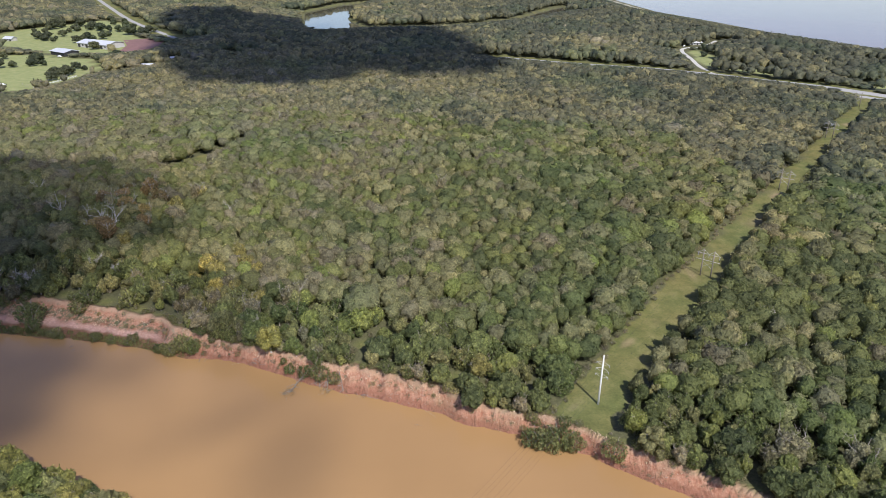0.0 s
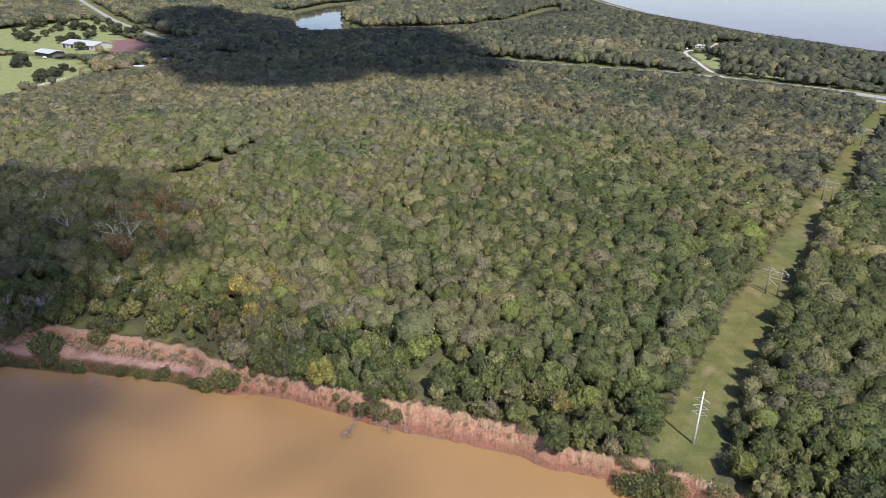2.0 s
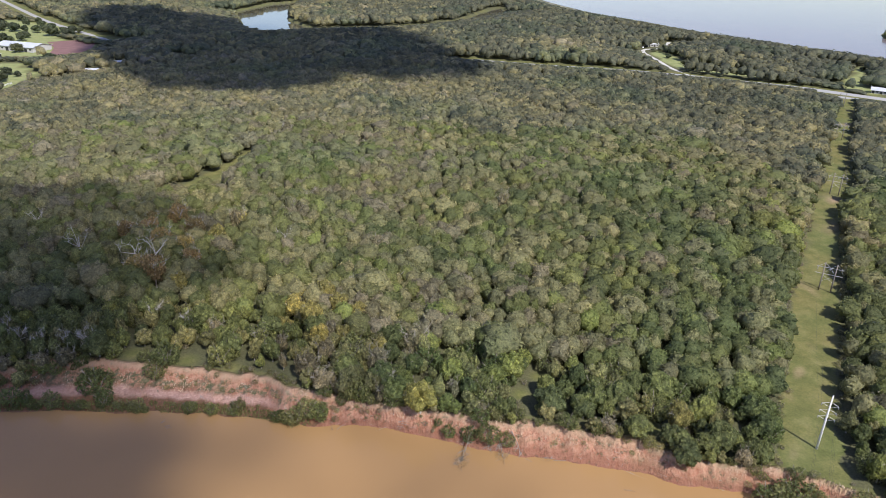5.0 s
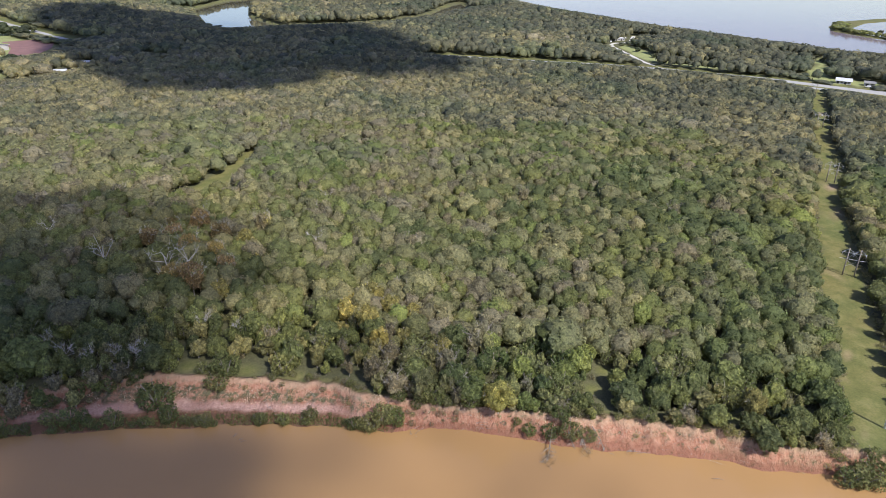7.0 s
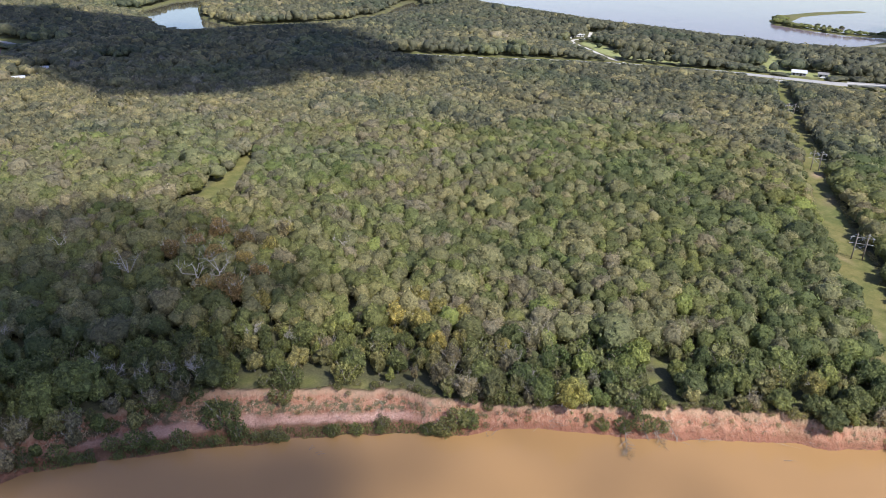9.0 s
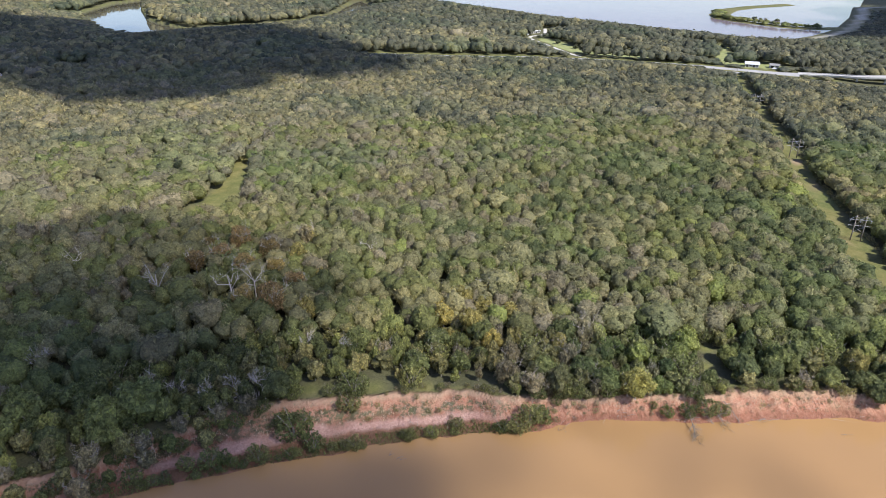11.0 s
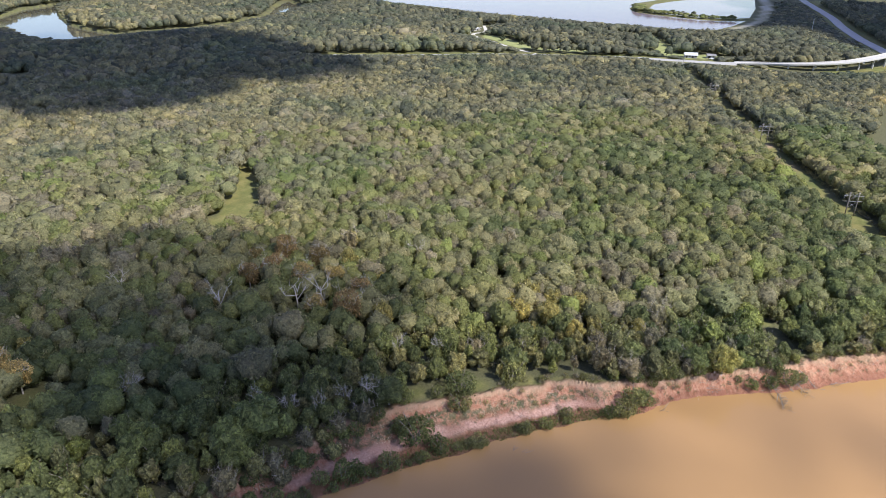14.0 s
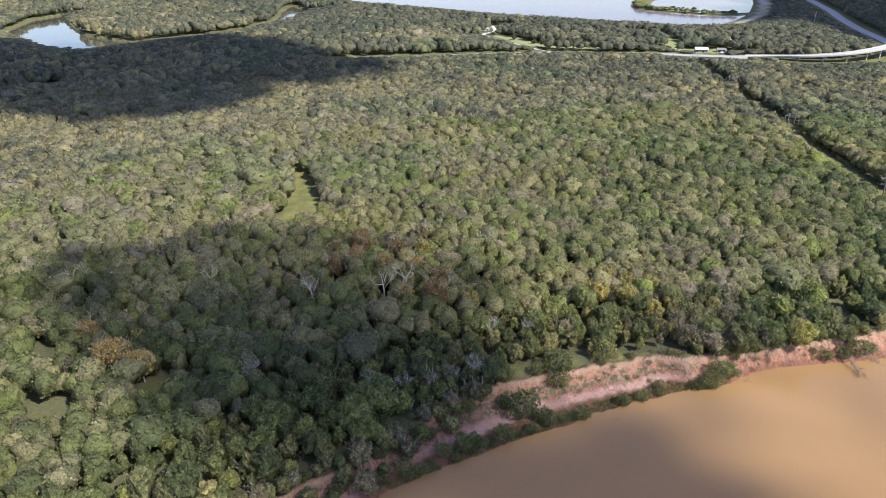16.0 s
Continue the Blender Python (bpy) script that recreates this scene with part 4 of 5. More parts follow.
# from about 425 m on, haze is mixed into the leaf colours
woodland("woodland_outer", X2[d2 >= 425], Y2[d2 >= 425], R2[d2 >= 425], LOD[2] + LOD[3][:4], 4.9, 8.8, "dense olive and grey-green woodland canopy with painted haze", M_FARWOOD)


def bare_branches(name, px, py, count, long, thick, label):
    """Thin pale branches that stand out of the crowns."""
    zs = land(px, py)[0]
    n = len(px) * count
    o = np.repeat(np.stack([px, py, zs], 1), count, 0)
    a = rng.uniform(0, 6.283, n)
    out = np.stack([np.cos(a), np.sin(a), rng.uniform(0.2, 1.1, n)], 1)
    p0 = o + out * np.array([1.6, 1.6, 0.5]) * rng.uniform(0.3, 1.0, (n, 1)) + np.array([0, 0, 5.6])
    p1 = p0 + out * np.array([1, 1, 0.8]) * (long * rng.uniform(0.5, 1.2, (n, 1))) + rng.normal(size=(n, 3)) * 0.3
    pm = (p0 + p1) / 2 + rng.normal(size=(n, 3)) * 0.25
    side = np.cross(p1 - p0, np.array([0.3, -0.5, 0.8]))
    side *= thick / np.linalg.norm(side, axis=1)[:, None]
    up = np.array([0, 0, thick])
    v = np.stack([p0 - side, p0 + side, p0 + up, pm - side * 0.7, pm + side * 0.7, pm + up * 0.7, p1], 1).reshape(-1, 3)
    f = np.array([(0, 1, 4), (0, 4, 3), (1, 2, 5), (1, 5, 4), (2, 0, 3), (2, 3, 5), (3, 4, 6), (4, 5, 6), (5, 3, 6)])
    me = raw_mesh(name, v, (f[None] + 7 * np.arange(n)[:, None, None]).reshape(-1, 3), M_BARK)
    return tagged(new(name, me), label, "branches", kind="stuff")


bare = mid & (R1 > 0.72)
bare_branches("bare_branches", X1[bare], Y1[bare], 4, 1.8, 0.045, "pale grey leafless branches among the half-bare crowns")
bare = R2 > 0.66
bare_branches("bare_branches", X2[bare], Y2[bare], 3, 3.0, 0.07, "thin pale branches standing out of distant crowns")
X3, Y3 = stands(8.0, -920, 1200, 380, 1640)
d3 = np.hypot(X3 + 110, Y3 - 60)
k3 = wooded(X3, Y3) & (d3 >= 620)
X3, Y3 = X3[k3], Y3[k3]
R3 = kind_mix(X3, Y3, rng.uniform(0, 1, len(X3)))
woodland("woodland_far", X3, Y3, R3, LOD[4] + LOD[5][:3], 5.3, 10.2, "far dense woodland canopy of olive and grey-green with painted haze", M_FARWOOD)


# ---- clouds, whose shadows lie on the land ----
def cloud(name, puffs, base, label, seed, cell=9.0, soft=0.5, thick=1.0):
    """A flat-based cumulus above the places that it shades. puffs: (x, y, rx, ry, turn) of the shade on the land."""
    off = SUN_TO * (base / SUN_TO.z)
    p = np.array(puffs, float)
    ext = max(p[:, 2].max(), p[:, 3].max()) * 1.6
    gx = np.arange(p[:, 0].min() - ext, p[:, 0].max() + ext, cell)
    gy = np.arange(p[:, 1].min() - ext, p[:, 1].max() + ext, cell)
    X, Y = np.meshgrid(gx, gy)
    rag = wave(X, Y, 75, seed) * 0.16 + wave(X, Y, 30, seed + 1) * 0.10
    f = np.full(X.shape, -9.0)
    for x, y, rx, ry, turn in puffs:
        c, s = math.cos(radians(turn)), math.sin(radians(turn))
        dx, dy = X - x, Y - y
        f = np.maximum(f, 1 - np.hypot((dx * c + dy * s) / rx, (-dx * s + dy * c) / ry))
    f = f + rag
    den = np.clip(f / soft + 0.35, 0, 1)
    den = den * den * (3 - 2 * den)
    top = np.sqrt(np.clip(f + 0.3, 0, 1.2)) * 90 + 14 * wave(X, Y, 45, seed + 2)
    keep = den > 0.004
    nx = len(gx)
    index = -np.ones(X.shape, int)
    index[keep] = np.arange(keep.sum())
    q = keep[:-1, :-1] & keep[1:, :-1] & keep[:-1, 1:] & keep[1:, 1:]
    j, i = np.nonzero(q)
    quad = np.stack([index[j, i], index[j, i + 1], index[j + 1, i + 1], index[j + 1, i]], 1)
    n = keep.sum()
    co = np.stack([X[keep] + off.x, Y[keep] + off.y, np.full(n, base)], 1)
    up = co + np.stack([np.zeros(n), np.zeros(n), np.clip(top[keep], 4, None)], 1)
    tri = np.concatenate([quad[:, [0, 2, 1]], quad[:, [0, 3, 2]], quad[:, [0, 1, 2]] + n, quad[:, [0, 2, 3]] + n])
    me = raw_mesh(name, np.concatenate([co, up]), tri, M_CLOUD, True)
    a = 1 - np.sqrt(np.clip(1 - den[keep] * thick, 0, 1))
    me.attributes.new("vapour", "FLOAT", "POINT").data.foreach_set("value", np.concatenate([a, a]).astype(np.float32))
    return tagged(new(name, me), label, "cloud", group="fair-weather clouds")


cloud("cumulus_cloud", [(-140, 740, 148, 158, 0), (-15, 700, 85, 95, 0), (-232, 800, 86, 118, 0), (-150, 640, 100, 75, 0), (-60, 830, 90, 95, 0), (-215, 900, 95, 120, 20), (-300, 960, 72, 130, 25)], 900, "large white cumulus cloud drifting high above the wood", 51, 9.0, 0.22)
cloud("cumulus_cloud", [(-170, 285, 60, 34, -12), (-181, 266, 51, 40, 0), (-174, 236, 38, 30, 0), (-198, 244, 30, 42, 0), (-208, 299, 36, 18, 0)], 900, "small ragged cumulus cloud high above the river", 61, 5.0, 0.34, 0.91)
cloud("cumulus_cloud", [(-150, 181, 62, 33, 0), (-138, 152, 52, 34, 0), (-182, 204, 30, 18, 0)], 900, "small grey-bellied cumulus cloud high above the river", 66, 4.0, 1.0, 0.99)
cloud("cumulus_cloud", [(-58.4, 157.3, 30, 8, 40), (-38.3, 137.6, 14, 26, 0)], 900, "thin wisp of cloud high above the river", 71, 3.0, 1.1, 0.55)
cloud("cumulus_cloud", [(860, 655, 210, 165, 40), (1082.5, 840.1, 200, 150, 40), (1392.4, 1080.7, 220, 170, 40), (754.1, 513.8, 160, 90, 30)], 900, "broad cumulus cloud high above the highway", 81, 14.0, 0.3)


# ---- trees that stand out ----
def spread(proto, places, size=(0.8, 1.2), first=True):
    """Sets a thing and its copies at places (x, y, scale)."""
    for k, (x, y, *rest) in enumerate(places):
        q = rest[0] if rest else rng.uniform(*size)
        z = float(land(np.array([x]), np.array([y]))[0][0])
        m = pose(x, y, z, 0, 0, rng.uniform(0, 360)) @ Matrix.Diagonal((q, q, q * rng.uniform(0.92, 1.08), 1))
        if k == 0 and first:
            proto.matrix_basis = m
        else:
            copy_thing(proto, m)


def snag(height, reach, forks, twig):
    """A dead tree with bare limbs."""
    t = thing("dead_tree", "bleached leafless dead tree above the canopy", "tree", group="dead trees")
    bend = Vector((rng.uniform(-0.8, 0.8), rng.uniform(-0.8, 0.8), height * 0.6))
    part("trunk", Shape().tube([(0, 0, -0.5), (bend.x * 0.4, bend.y * 0.4, height * 0.32), bend, (bend.x * 1.5, bend.y * 1.3, height * 0.72)], [0.30, 0.24, 0.15, 0.06], 7), M_DEAD, t)
    for k in range(forks):
        part("limb", limb(rng, Shape(), k, height, reach, 0.22, twig + 2), M_DEAD, t)
    return t


spread(snag(12.5, 6.4, 4, 3), [PALE[0], (-118.1, 258.9, 0.6), (-88.4, 344.6, 0.7), (-206.2, 260.4, 0.65)])
spread(snag(13.0, 5.6, 4, 4), [PALE[1], PALE[3], (-96.4, 297, 0.7), (93.5, 180.9, 0.6)])
spread(snag(12.0, 6.8, 5, 3), [PALE[2], (-150.1, 226.1, 0.6), (-70.5, 253, 0.65), (112.1, 206.4, 0.6), (-198.3, 323.7, 0.75)])
spread(make_tree(rng, "sycamore_tree", "tall sycamore with orange autumn leaves and pale limbs", M_ORANGE, 6.0, 12.0, 16, 3400, 0.044, 0.9, M_DEAD, 5, "autumn trees", 2, 0.7, False), SYCAMORE)
spread(make_tree(rng, "pecan_tree", "rust-brown pecan with thin leaves and pale limbs", M_RUST, 5.6, 12.5, 14, 3000, 0.043, 0.9, M_DEAD, 5, "autumn trees", 2, 0.7, False), RUSTY[0::2])
spread(make_tree(rng, "pecan_tree", "rust-brown pecan with thin leaves and pale limbs", M_RUST, 5.2, 11.5, 12, 3000, 0.045, 0.9, M_DEAD, 5, "autumn trees", 2, 0.7, False), RUSTY[1::2])
spread(make_tree(rng, "ash_tree", "ash with dull yellow-gold autumn leaves", M_GOLD, 4.4, 9.8, 12, 1500, 0.046, 0.35, M_DEAD, 6, "autumn trees", 2, 0.85), YELLOW[0::2])
spread(make_tree(rng, "ash_tree", "ash with dull yellow-gold autumn leaves", M_GOLD, 4.0, 9.2, 11, 1400, 0.048, 0.35, M_DEAD, 6, "autumn trees", 2, 0.85), YELLOW[1::2])
spread(make_tree(rng, "boxelder_tree", "leafless grey tree with fine spreading twigs", M_GREY, 4.2, 9.2, 14, 300, 0.040, 1.0, M_DEAD, 12, "bare trees", 1, 0.5, False), [(-151.5, 228.5, 0.9), (-157.8, 230.0, 0.8), (-172.0, 233.5, 0.9), (-165.0, 229.5, 0.8), (-178.5, 240.5, 0.8), (-188.0, 234.0, 0.7), (-205.0, 262.0, 0.9), (-134.5, 243.5, 0.9), (-124.0, 238.0, 0.8), (-62.8, 200.2, 0.8), (-100.2, 226.0, 0.7)])
spread(make_tree(rng, "hackberry_tree", "large pale grey hackberry rising above its neighbours", M_GREY, 5.0, 12.0, 30, 800, 0.042, 0.5, M_LIMB, 4), [(-117.1, 314.2, 1.0), (-104.3, 453.7, 1.1), (-179.8, 362.4, 0.9), (-208, 352.7, 0.9), (-92.4, 326.7, 0.8), (-0.3, 329.3, 0.9), (-60.6, 287.9, 0.85), (60.7, 300.9, 0.9)])
south = [(x + rng.uniform(-1.5, 1.5), float(np.interp(x, SOUTH_X, SOUTH_Y)) - d + rng.uniform(-1.5, 1.5)) for d in (2.0, 7.0, 12.5, 18.5) for x in np.arange(-148, -40, 5.6)]
spread(KINDS["olive"][0], south[0::3], (1.05, 1.5), False)
spread(KINDS["gold"][0], south[1::3], (1.0, 1.4), False)
spread(KINDS["green"][0], south[2::3], (1.0, 1.4), False)
pasture = [(-437.4, 709.3), (-423.6, 718), (-409.7, 722.8), (-451.1, 701.7), (-339.9, 723.9), (-360.5, 724.4), (-325.9, 710.5), (-464.9, 694.1), (-395.9, 721.9), (-381.9, 719), (-404.2, 665.8), (-389.4, 672.5), (-338.1, 608.4), (-336.2, 641.3), (-472.2, 840.9), (-444.7, 820.3), (-416.2, 834.1), (-447.5, 918.2), (-419, 909.4), (-463, 896.8), (-382.9, 882), (-375.4, 750.2), (-414.4, 661.3), (-395.9, 677.8), (-483.1, 856.1), (-458.5, 827.7), (-330.6, 653.2), (-430.9, 913.1), (-405.1, 905.9), (-375.4, 889.4), (-360.5, 871.5)]
pasture += [(-463.8, 847.5), (-451.6, 841.3), (-448.7, 930.8), (-416.3, 844.8), (-406.4, 838.5), (-462.7, 911.6), (-439, 969.3), (-411.6, 917.4), (-459, 1007.2), (-398.5, 936.7), (-383.5, 920.6), (-366.9, 905.2), (-360.4, 905.9), (-404.2, 714.8), (-380.5, 676.4), (-390.6, 685.3), (-344, 626), (-338, 626.3), (-335.3, 630.5), (-341.3, 660.3), (-384.9, 767.3), (-490.4, 891.7), (-497.8, 925.1), (-495.2, 943.5), (-432.8, 990), (-400.9, 918.6)]
pasture = [p for p in pasture if not (-425 < p[0] < -330 and 690 < p[1] < 800)] + [(-375.1, 772.0)]
for k in range(24):      # groves that crowd the northern pasture
    q = (-445 + 85 * math.cos(2.4 * k) * math.sqrt(k / 24) + rng.uniform(-12, 12), 900 + 95 * math.sin(2.4 * k) * math.sqrt(k / 24) + rng.uniform(-12, 12))
    if k % 4:
        pasture.append(q)
field_oaks = [make_tree(rng, "field_oak_tree", "spreading dark live oak on the pasture", M_DARKOAK, r, h, n, 260, 0.085, group="pasture oaks") for r, h, n in ((5.6, 8.6, 12), (4.8, 8.0, 10), (6.4, 9.4, 14))]
for k in range(3):
    spread(field_oaks[k], pasture[k::3], (0.75, 1.35))
isles = [(752.3, 911.5), (757, 905.4), (758.2, 884), (764, 888.8), (745.4, 917.3), (750, 908.1)]
spread(field_oaks[0], isles, (0.6, 0.95), False)
dike_line = [tuple(p)[:2] for p in spline([(x, y, 0) for x, y in DIKE], 5)]
DX = np.array([p[0] + rng.uniform(-7, 7) for p in dike_line for _ in range(3)])
DY = np.array([p[1] + rng.uniform(-7, 7) for p in dike_line for _ in range(3)])
tall = DX < 745
woodland("woodland_dike", DX[tall], DY[tall], rng.uniform(0, 0.4, tall.sum()), LOD[4], 4.2, 5.0, "dark low trees crowded on the lake dike")
lawn_oaks = [(294.8, 682), (310.8, 667.6), (276.7, 752.6), (407.9, 621.6), (451.7, 681.5), (276.7, 716.8), (330.1, 646.1), (270.3, 683.5)]
spread(field_oaks[1], lawn_oaks, (0.8, 1.1), False)


# ---- shrubs ----
def make_shrub(name, label, material, radius, height, clumps, size):
    t = thing(name, label, "shrub", group="bank shrubs")
    stems = Shape()
    for k in range(4):
        a = 1.57 * k + rng.uniform(-0.5, 0.5)
        stems.tube([(0, 0, -0.4), (math.cos(a) * radius * 0.3, math.sin(a) * radius * 0.3, height * 0.45), (math.cos(a) * radius * 0.7, math.sin(a) * radius * 0.7, height * 0.85)], [0.06, 0.045, 0.02], 4)
    part("stem", stems, M_BARK, t)
    v, f = crown(rng, 9, clumps, size, 1, 0.8, hang=0.9, core=False)
    v = v * np.array([radius, radius, (height + 0.15) / (v[:, 2].max() - v[:, 2].min())])
    v[:, 2] += height - v[:, 2].max()
    ob = new("crown", raw_mesh("crown", v, f, material))
    ob.parent = t
    return t


willow = make_shrub("willow_shrub", "dense green willow shrub on the clay bank", M_SCRUB, 2.0, 2.6, 900, 0.066)
sage = make_shrub("sage_shrub", "grey-brown twiggy shrub on the bank edge", M_GREY, 1.5, 1.7, 420, 0.062)
vine = make_shrub("bramble_shrub", "sprawling olive bramble over the bank edge", M_OLIVE, 1.9, 1.8, 560, 0.062)
spread(willow, [(-147.2, 217.8, 1.8), (-141.7, 207.3, 1.0), (-155.9, 208.3, 1.0), (-167.2, 210.8, 1.0), (-131.9, 204.3, 0.8), (-127, 220.4, 1.5), (-117.7, 201.8, 0.7), (-111.8, 200.9, 0.7), (-93, 195.6, 0.8), (-88.4, 194.3, 1.15), (-82.5, 194.0, 1.0), (-85.4, 194.9, 1.2), (-90.6, 194.4, 0.7), (-104.3, 201, 0.7), (25.5, 151.2, 1.2), (29.0, 150.2, 1.4), (33.0, 150.4, 1.4), (36.5, 149.0, 1.1), (-37.5, 179.0, 1.1), (-42.5, 181.0, 0.9), (-33.0, 177.7, 0.8), (-145.2, 213.6, 1.75), (-129.5, 216.6, 1.2), (46.0, 144.2, 1.2), (-47.6, 183.5, 0.7)])
weeds = make_shrub("reed_clump", "wispy brown-olive reeds at the water edge", M_REED, 1.5, 1.3, 420, 0.062)
top = [(x + rng.uniform(-1.2, 1.2), float(np.interp(x, BANK_X, TOP_Y)) + rng.uniform(-0.8, 2.2)) for x in np.arange(-225, 66, 2.1) if not (-146 < x < -118 or -112 < x < -98 or 33 < x < 52) or rng.random() < 0.3]
spread(vine, top[0::3], (0.6, 1.25))
spread(sage, top[1::3], (0.6, 1.3))
spread(willow, top[2::3], (0.4, 0.95), False)
belt = [(x + rng.uniform(-1, 1), float(np.interp(x, BANK_X, WATER_Y)) + rng.uniform(0.3, 1.8)) for x in np.arange(-190, -104, 0.85) if wave(np.array([x]), np.array([0.0]), 9, 41)[0] > (0.0 if x > -150 else 0.15)]
spread(weeds, belt[0::3], (0.5, 1.2))
spread(willow, belt[1::3], (0.3, 0.75), False)
spread(weeds, belt[2::3], (0.4, 1.0), False)
face = [(x + rng.uniform(-2, 2), float(np.interp(x, BANK_X, WATER_Y) + rng.uniform(0.15, 0.9) * np.interp(x, BANK_X, TOP_Y - WATER_Y))) for x in np.arange(-215, 62, 5.5)]
spread(sage, face[0::2], (0.4, 0.9), False)
spread(vine, face[1::2], (0.4, 0.9), False)
spread(KINDS["green"][2], [(9.5, 162.8, 0.95), (15.6, 164.2, 0.85), (7.6, 168.4, 0.8), (20.5, 168.0, 0.8), (28.5, 160.5, 0.75)], (1, 1), False)
brow = [(x + rng.uniform(-1.5, 1.5), float(np.interp(x, BANK_X, TOP_Y)) + rng.uniform(-1.6, 1.2)) for x in np.arange(-226, -152, 3.1)]
slope = [(-166.8, 217.2), (-175.6, 217.6), (-181.0, 214.6), (-185.7, 218.0), (-189.5, 212.6), (-193.6, 217.0), (-199.0, 214.2), (-204.0, 211.4), (-196.0, 210.0), (-209.0, 213.0), (-214.0, 210.0)]
spread(KINDS["olive"][1], slope[0::3], (0.6, 0.9), False)
spread(KINDS["green"][3], slope[1::3], (0.6, 0.95), False)
spread(KINDS["grey"][2], slope[2::3], (0.6, 0.85), False)
spread(willow, [(-172.5, 211.9, 0.8), (-184.5, 211.4, 0.9), (-192.0, 210.4, 0.8), (-163.5, 211.0, 0.7)], (1, 1), False)
spread(KINDS["green"][3], brow[0::3], (0.45, 0.8), False)
spread(KINDS["olive"][1], brow[1::3], (0.45, 0.75), False)
spread(KINDS["grey"][2], brow[2::3], (0.45, 0.75), False)
ledge = [(x + rng.uniform(-2, 2), float(np.interp(x, BANK_X, WATER_Y) + rng.uniform(0.6, 0.95) * np.interp(x, BANK_X, TOP_Y - WATER_Y))) for x in np.arange(-222, -150, 3.4)]
spread(willow, ledge[0::2], (0.4, 0.9), False)
spread(vine, ledge[1::2], (0.4, 0.9), False)
lip = [(x + rng.uniform(-1.2, 1.2), float(np.interp(x, BANK_X, TOP_Y)) + rng.uniform(-0.6, 1.4)) for x in np.arange(-84, 68, 3.3) if not (-30 < x < -12 or -6 < x < 10 or 31 < x < 56)]
spread(KINDS["green"][3], lip[0::4], (0.45, 0.75), False)
spread(KINDS["olive"][1], lip[1::4], (0.4, 0.75), False)
spread(KINDS["grey"][2], lip[2::4], (0.45, 0.7), False)
spread(KINDS["olive"][3], lip[3::4], (0.4, 0.65), False)
drape = [(x + rng.uniform(-1, 1), float(np.interp(x, BANK_X, WATER_Y) + rng.uniform(0.35, 1.0) * np.interp(x, BANK_X, TOP_Y - WATER_Y))) for x in np.arange(-82, 30, 1.25) if wave(np.array([x]), np.array([9.0]), 13, 44)[0] > (-0.2 if x < -38 else 0.35)]
spread(vine, drape[0::3], (0.5, 1.1), False)
spread(willow, drape[1::3], (0.4, 0.9), False)
spread(sage, drape[2::3], (0.5, 1.1), False)
# thicket under and between the riverside trees
TX, TY = stands(5.6, -240, 150, 90, 290)
deep = TY - np.interp(TX, BANK_X, TOP_Y)
grow = wooded(TX, TY) & (deep > 0.5) & (deep < 34)
thicket = [(float(x), float(y)) for x, y in zip(TX[grow], TY[grow])][::2]
spread(vine, thicket[0::3], (1.2, 2.0), False)
spread(willow, thicket[1::3], (1.0, 1.6), False)
spread(sage, thicket[2::3], (1.2, 2.0), False)
bench = [(x + rng.uniform(-2, 2), float(np.interp(x, BANK_X, WATER_Y) + rng.uniform(0.55, 0.9) * np.interp(x, BANK_X, TOP_Y - WATER_Y))) for x in np.arange(-186, -92, 2.6)]
spread(weeds, bench[0::2], (0.4, 1.0), False)
spread(vine, bench[1::2], (0.3, 0.9), False)
hem = []
for u in np.arange(148, 440, 4.6):
    for n in (STRIP_LEFT + float(np.interp(u, [140, 180, 240, 420], [6.0, 5.0, 3.0, 5.0])) + rng.uniform(-1.2, 1.4), STRIP_RIGHT + float(np.interp(u, [150, 200, 330], [3.0, 2.2, 0.6])) + rng.uniform(0.2, 2.2)):
        if u > 168 or n < -65:
            hem.append((u * 0.6 + n * 0.8, u * 0.8 - n * 0.6))
spread(vine, hem[0::2], (0.7, 1.4), False)
spread(sage, hem[1::2], (0.8, 1.5), False)


# ---- fallen trees and driftwood ----
def fallen(root, tip, label, twigs, leafy=0):
    root, tip = Vector(root), Vector(tip)
    t = thing("fallen_tree", label, "fallen tree", tuple(root), "fallen trees")
    d = tip - root
    part("trunk", Shape().tube([(0, 0, 0), d * 0.5 + Vector((0.2, 0.1, 0.3)), d], [0.17, 0.12, 0.05], 7), M_LOG, t)
    for k in range(twigs):
        q = d * rng.uniform(0.3, 0.98)
        e = q + d.normalized() * rng.uniform(0.3, 2.4) + Vector((rng.uniform(-2.6, 2.6), rng.uniform(-1.6, 1.6), rng.uniform(0.0, 2.2)))
        part("limb", Shape().tube([q, (q + e) / 2 + Vector((0, 0, 0.25)), e], [0.06, 0.045, 0.02], 4), M_BARK, t)
    if leafy:
        v, f = crown(rng, 8, leafy, 0.06, 1, 0.95, core=False)
        ob = new("crown", raw_mesh("crown", v * np.array([2.4, 2.4, 1.2]) + np.array(d * 0.85) + np.array([0, 0, 0.5]), f, M_GREY))
        ob.parent = t
    return t


fallen((-41.6, 182.2, -2.2), (-47, 171.5, -5.4), "grey dead tree fallen from the bank into the river", 36, 160)
fallen((-38.3, 183.6, -0.3), (-37.2, 175.6, -5.3), "bare trunk tipped over the bank edge", 22)
fallen((-31.4, 179.4, -0.8), (-29.5, 173.6, -5.2), "bare trunk with torn roots on the bank", 10)
fallen((-35.1, 180.3, -1.5), (-34.6, 173.4, -5.4), "leaning dead tree with roots against the bank", 24, 120)
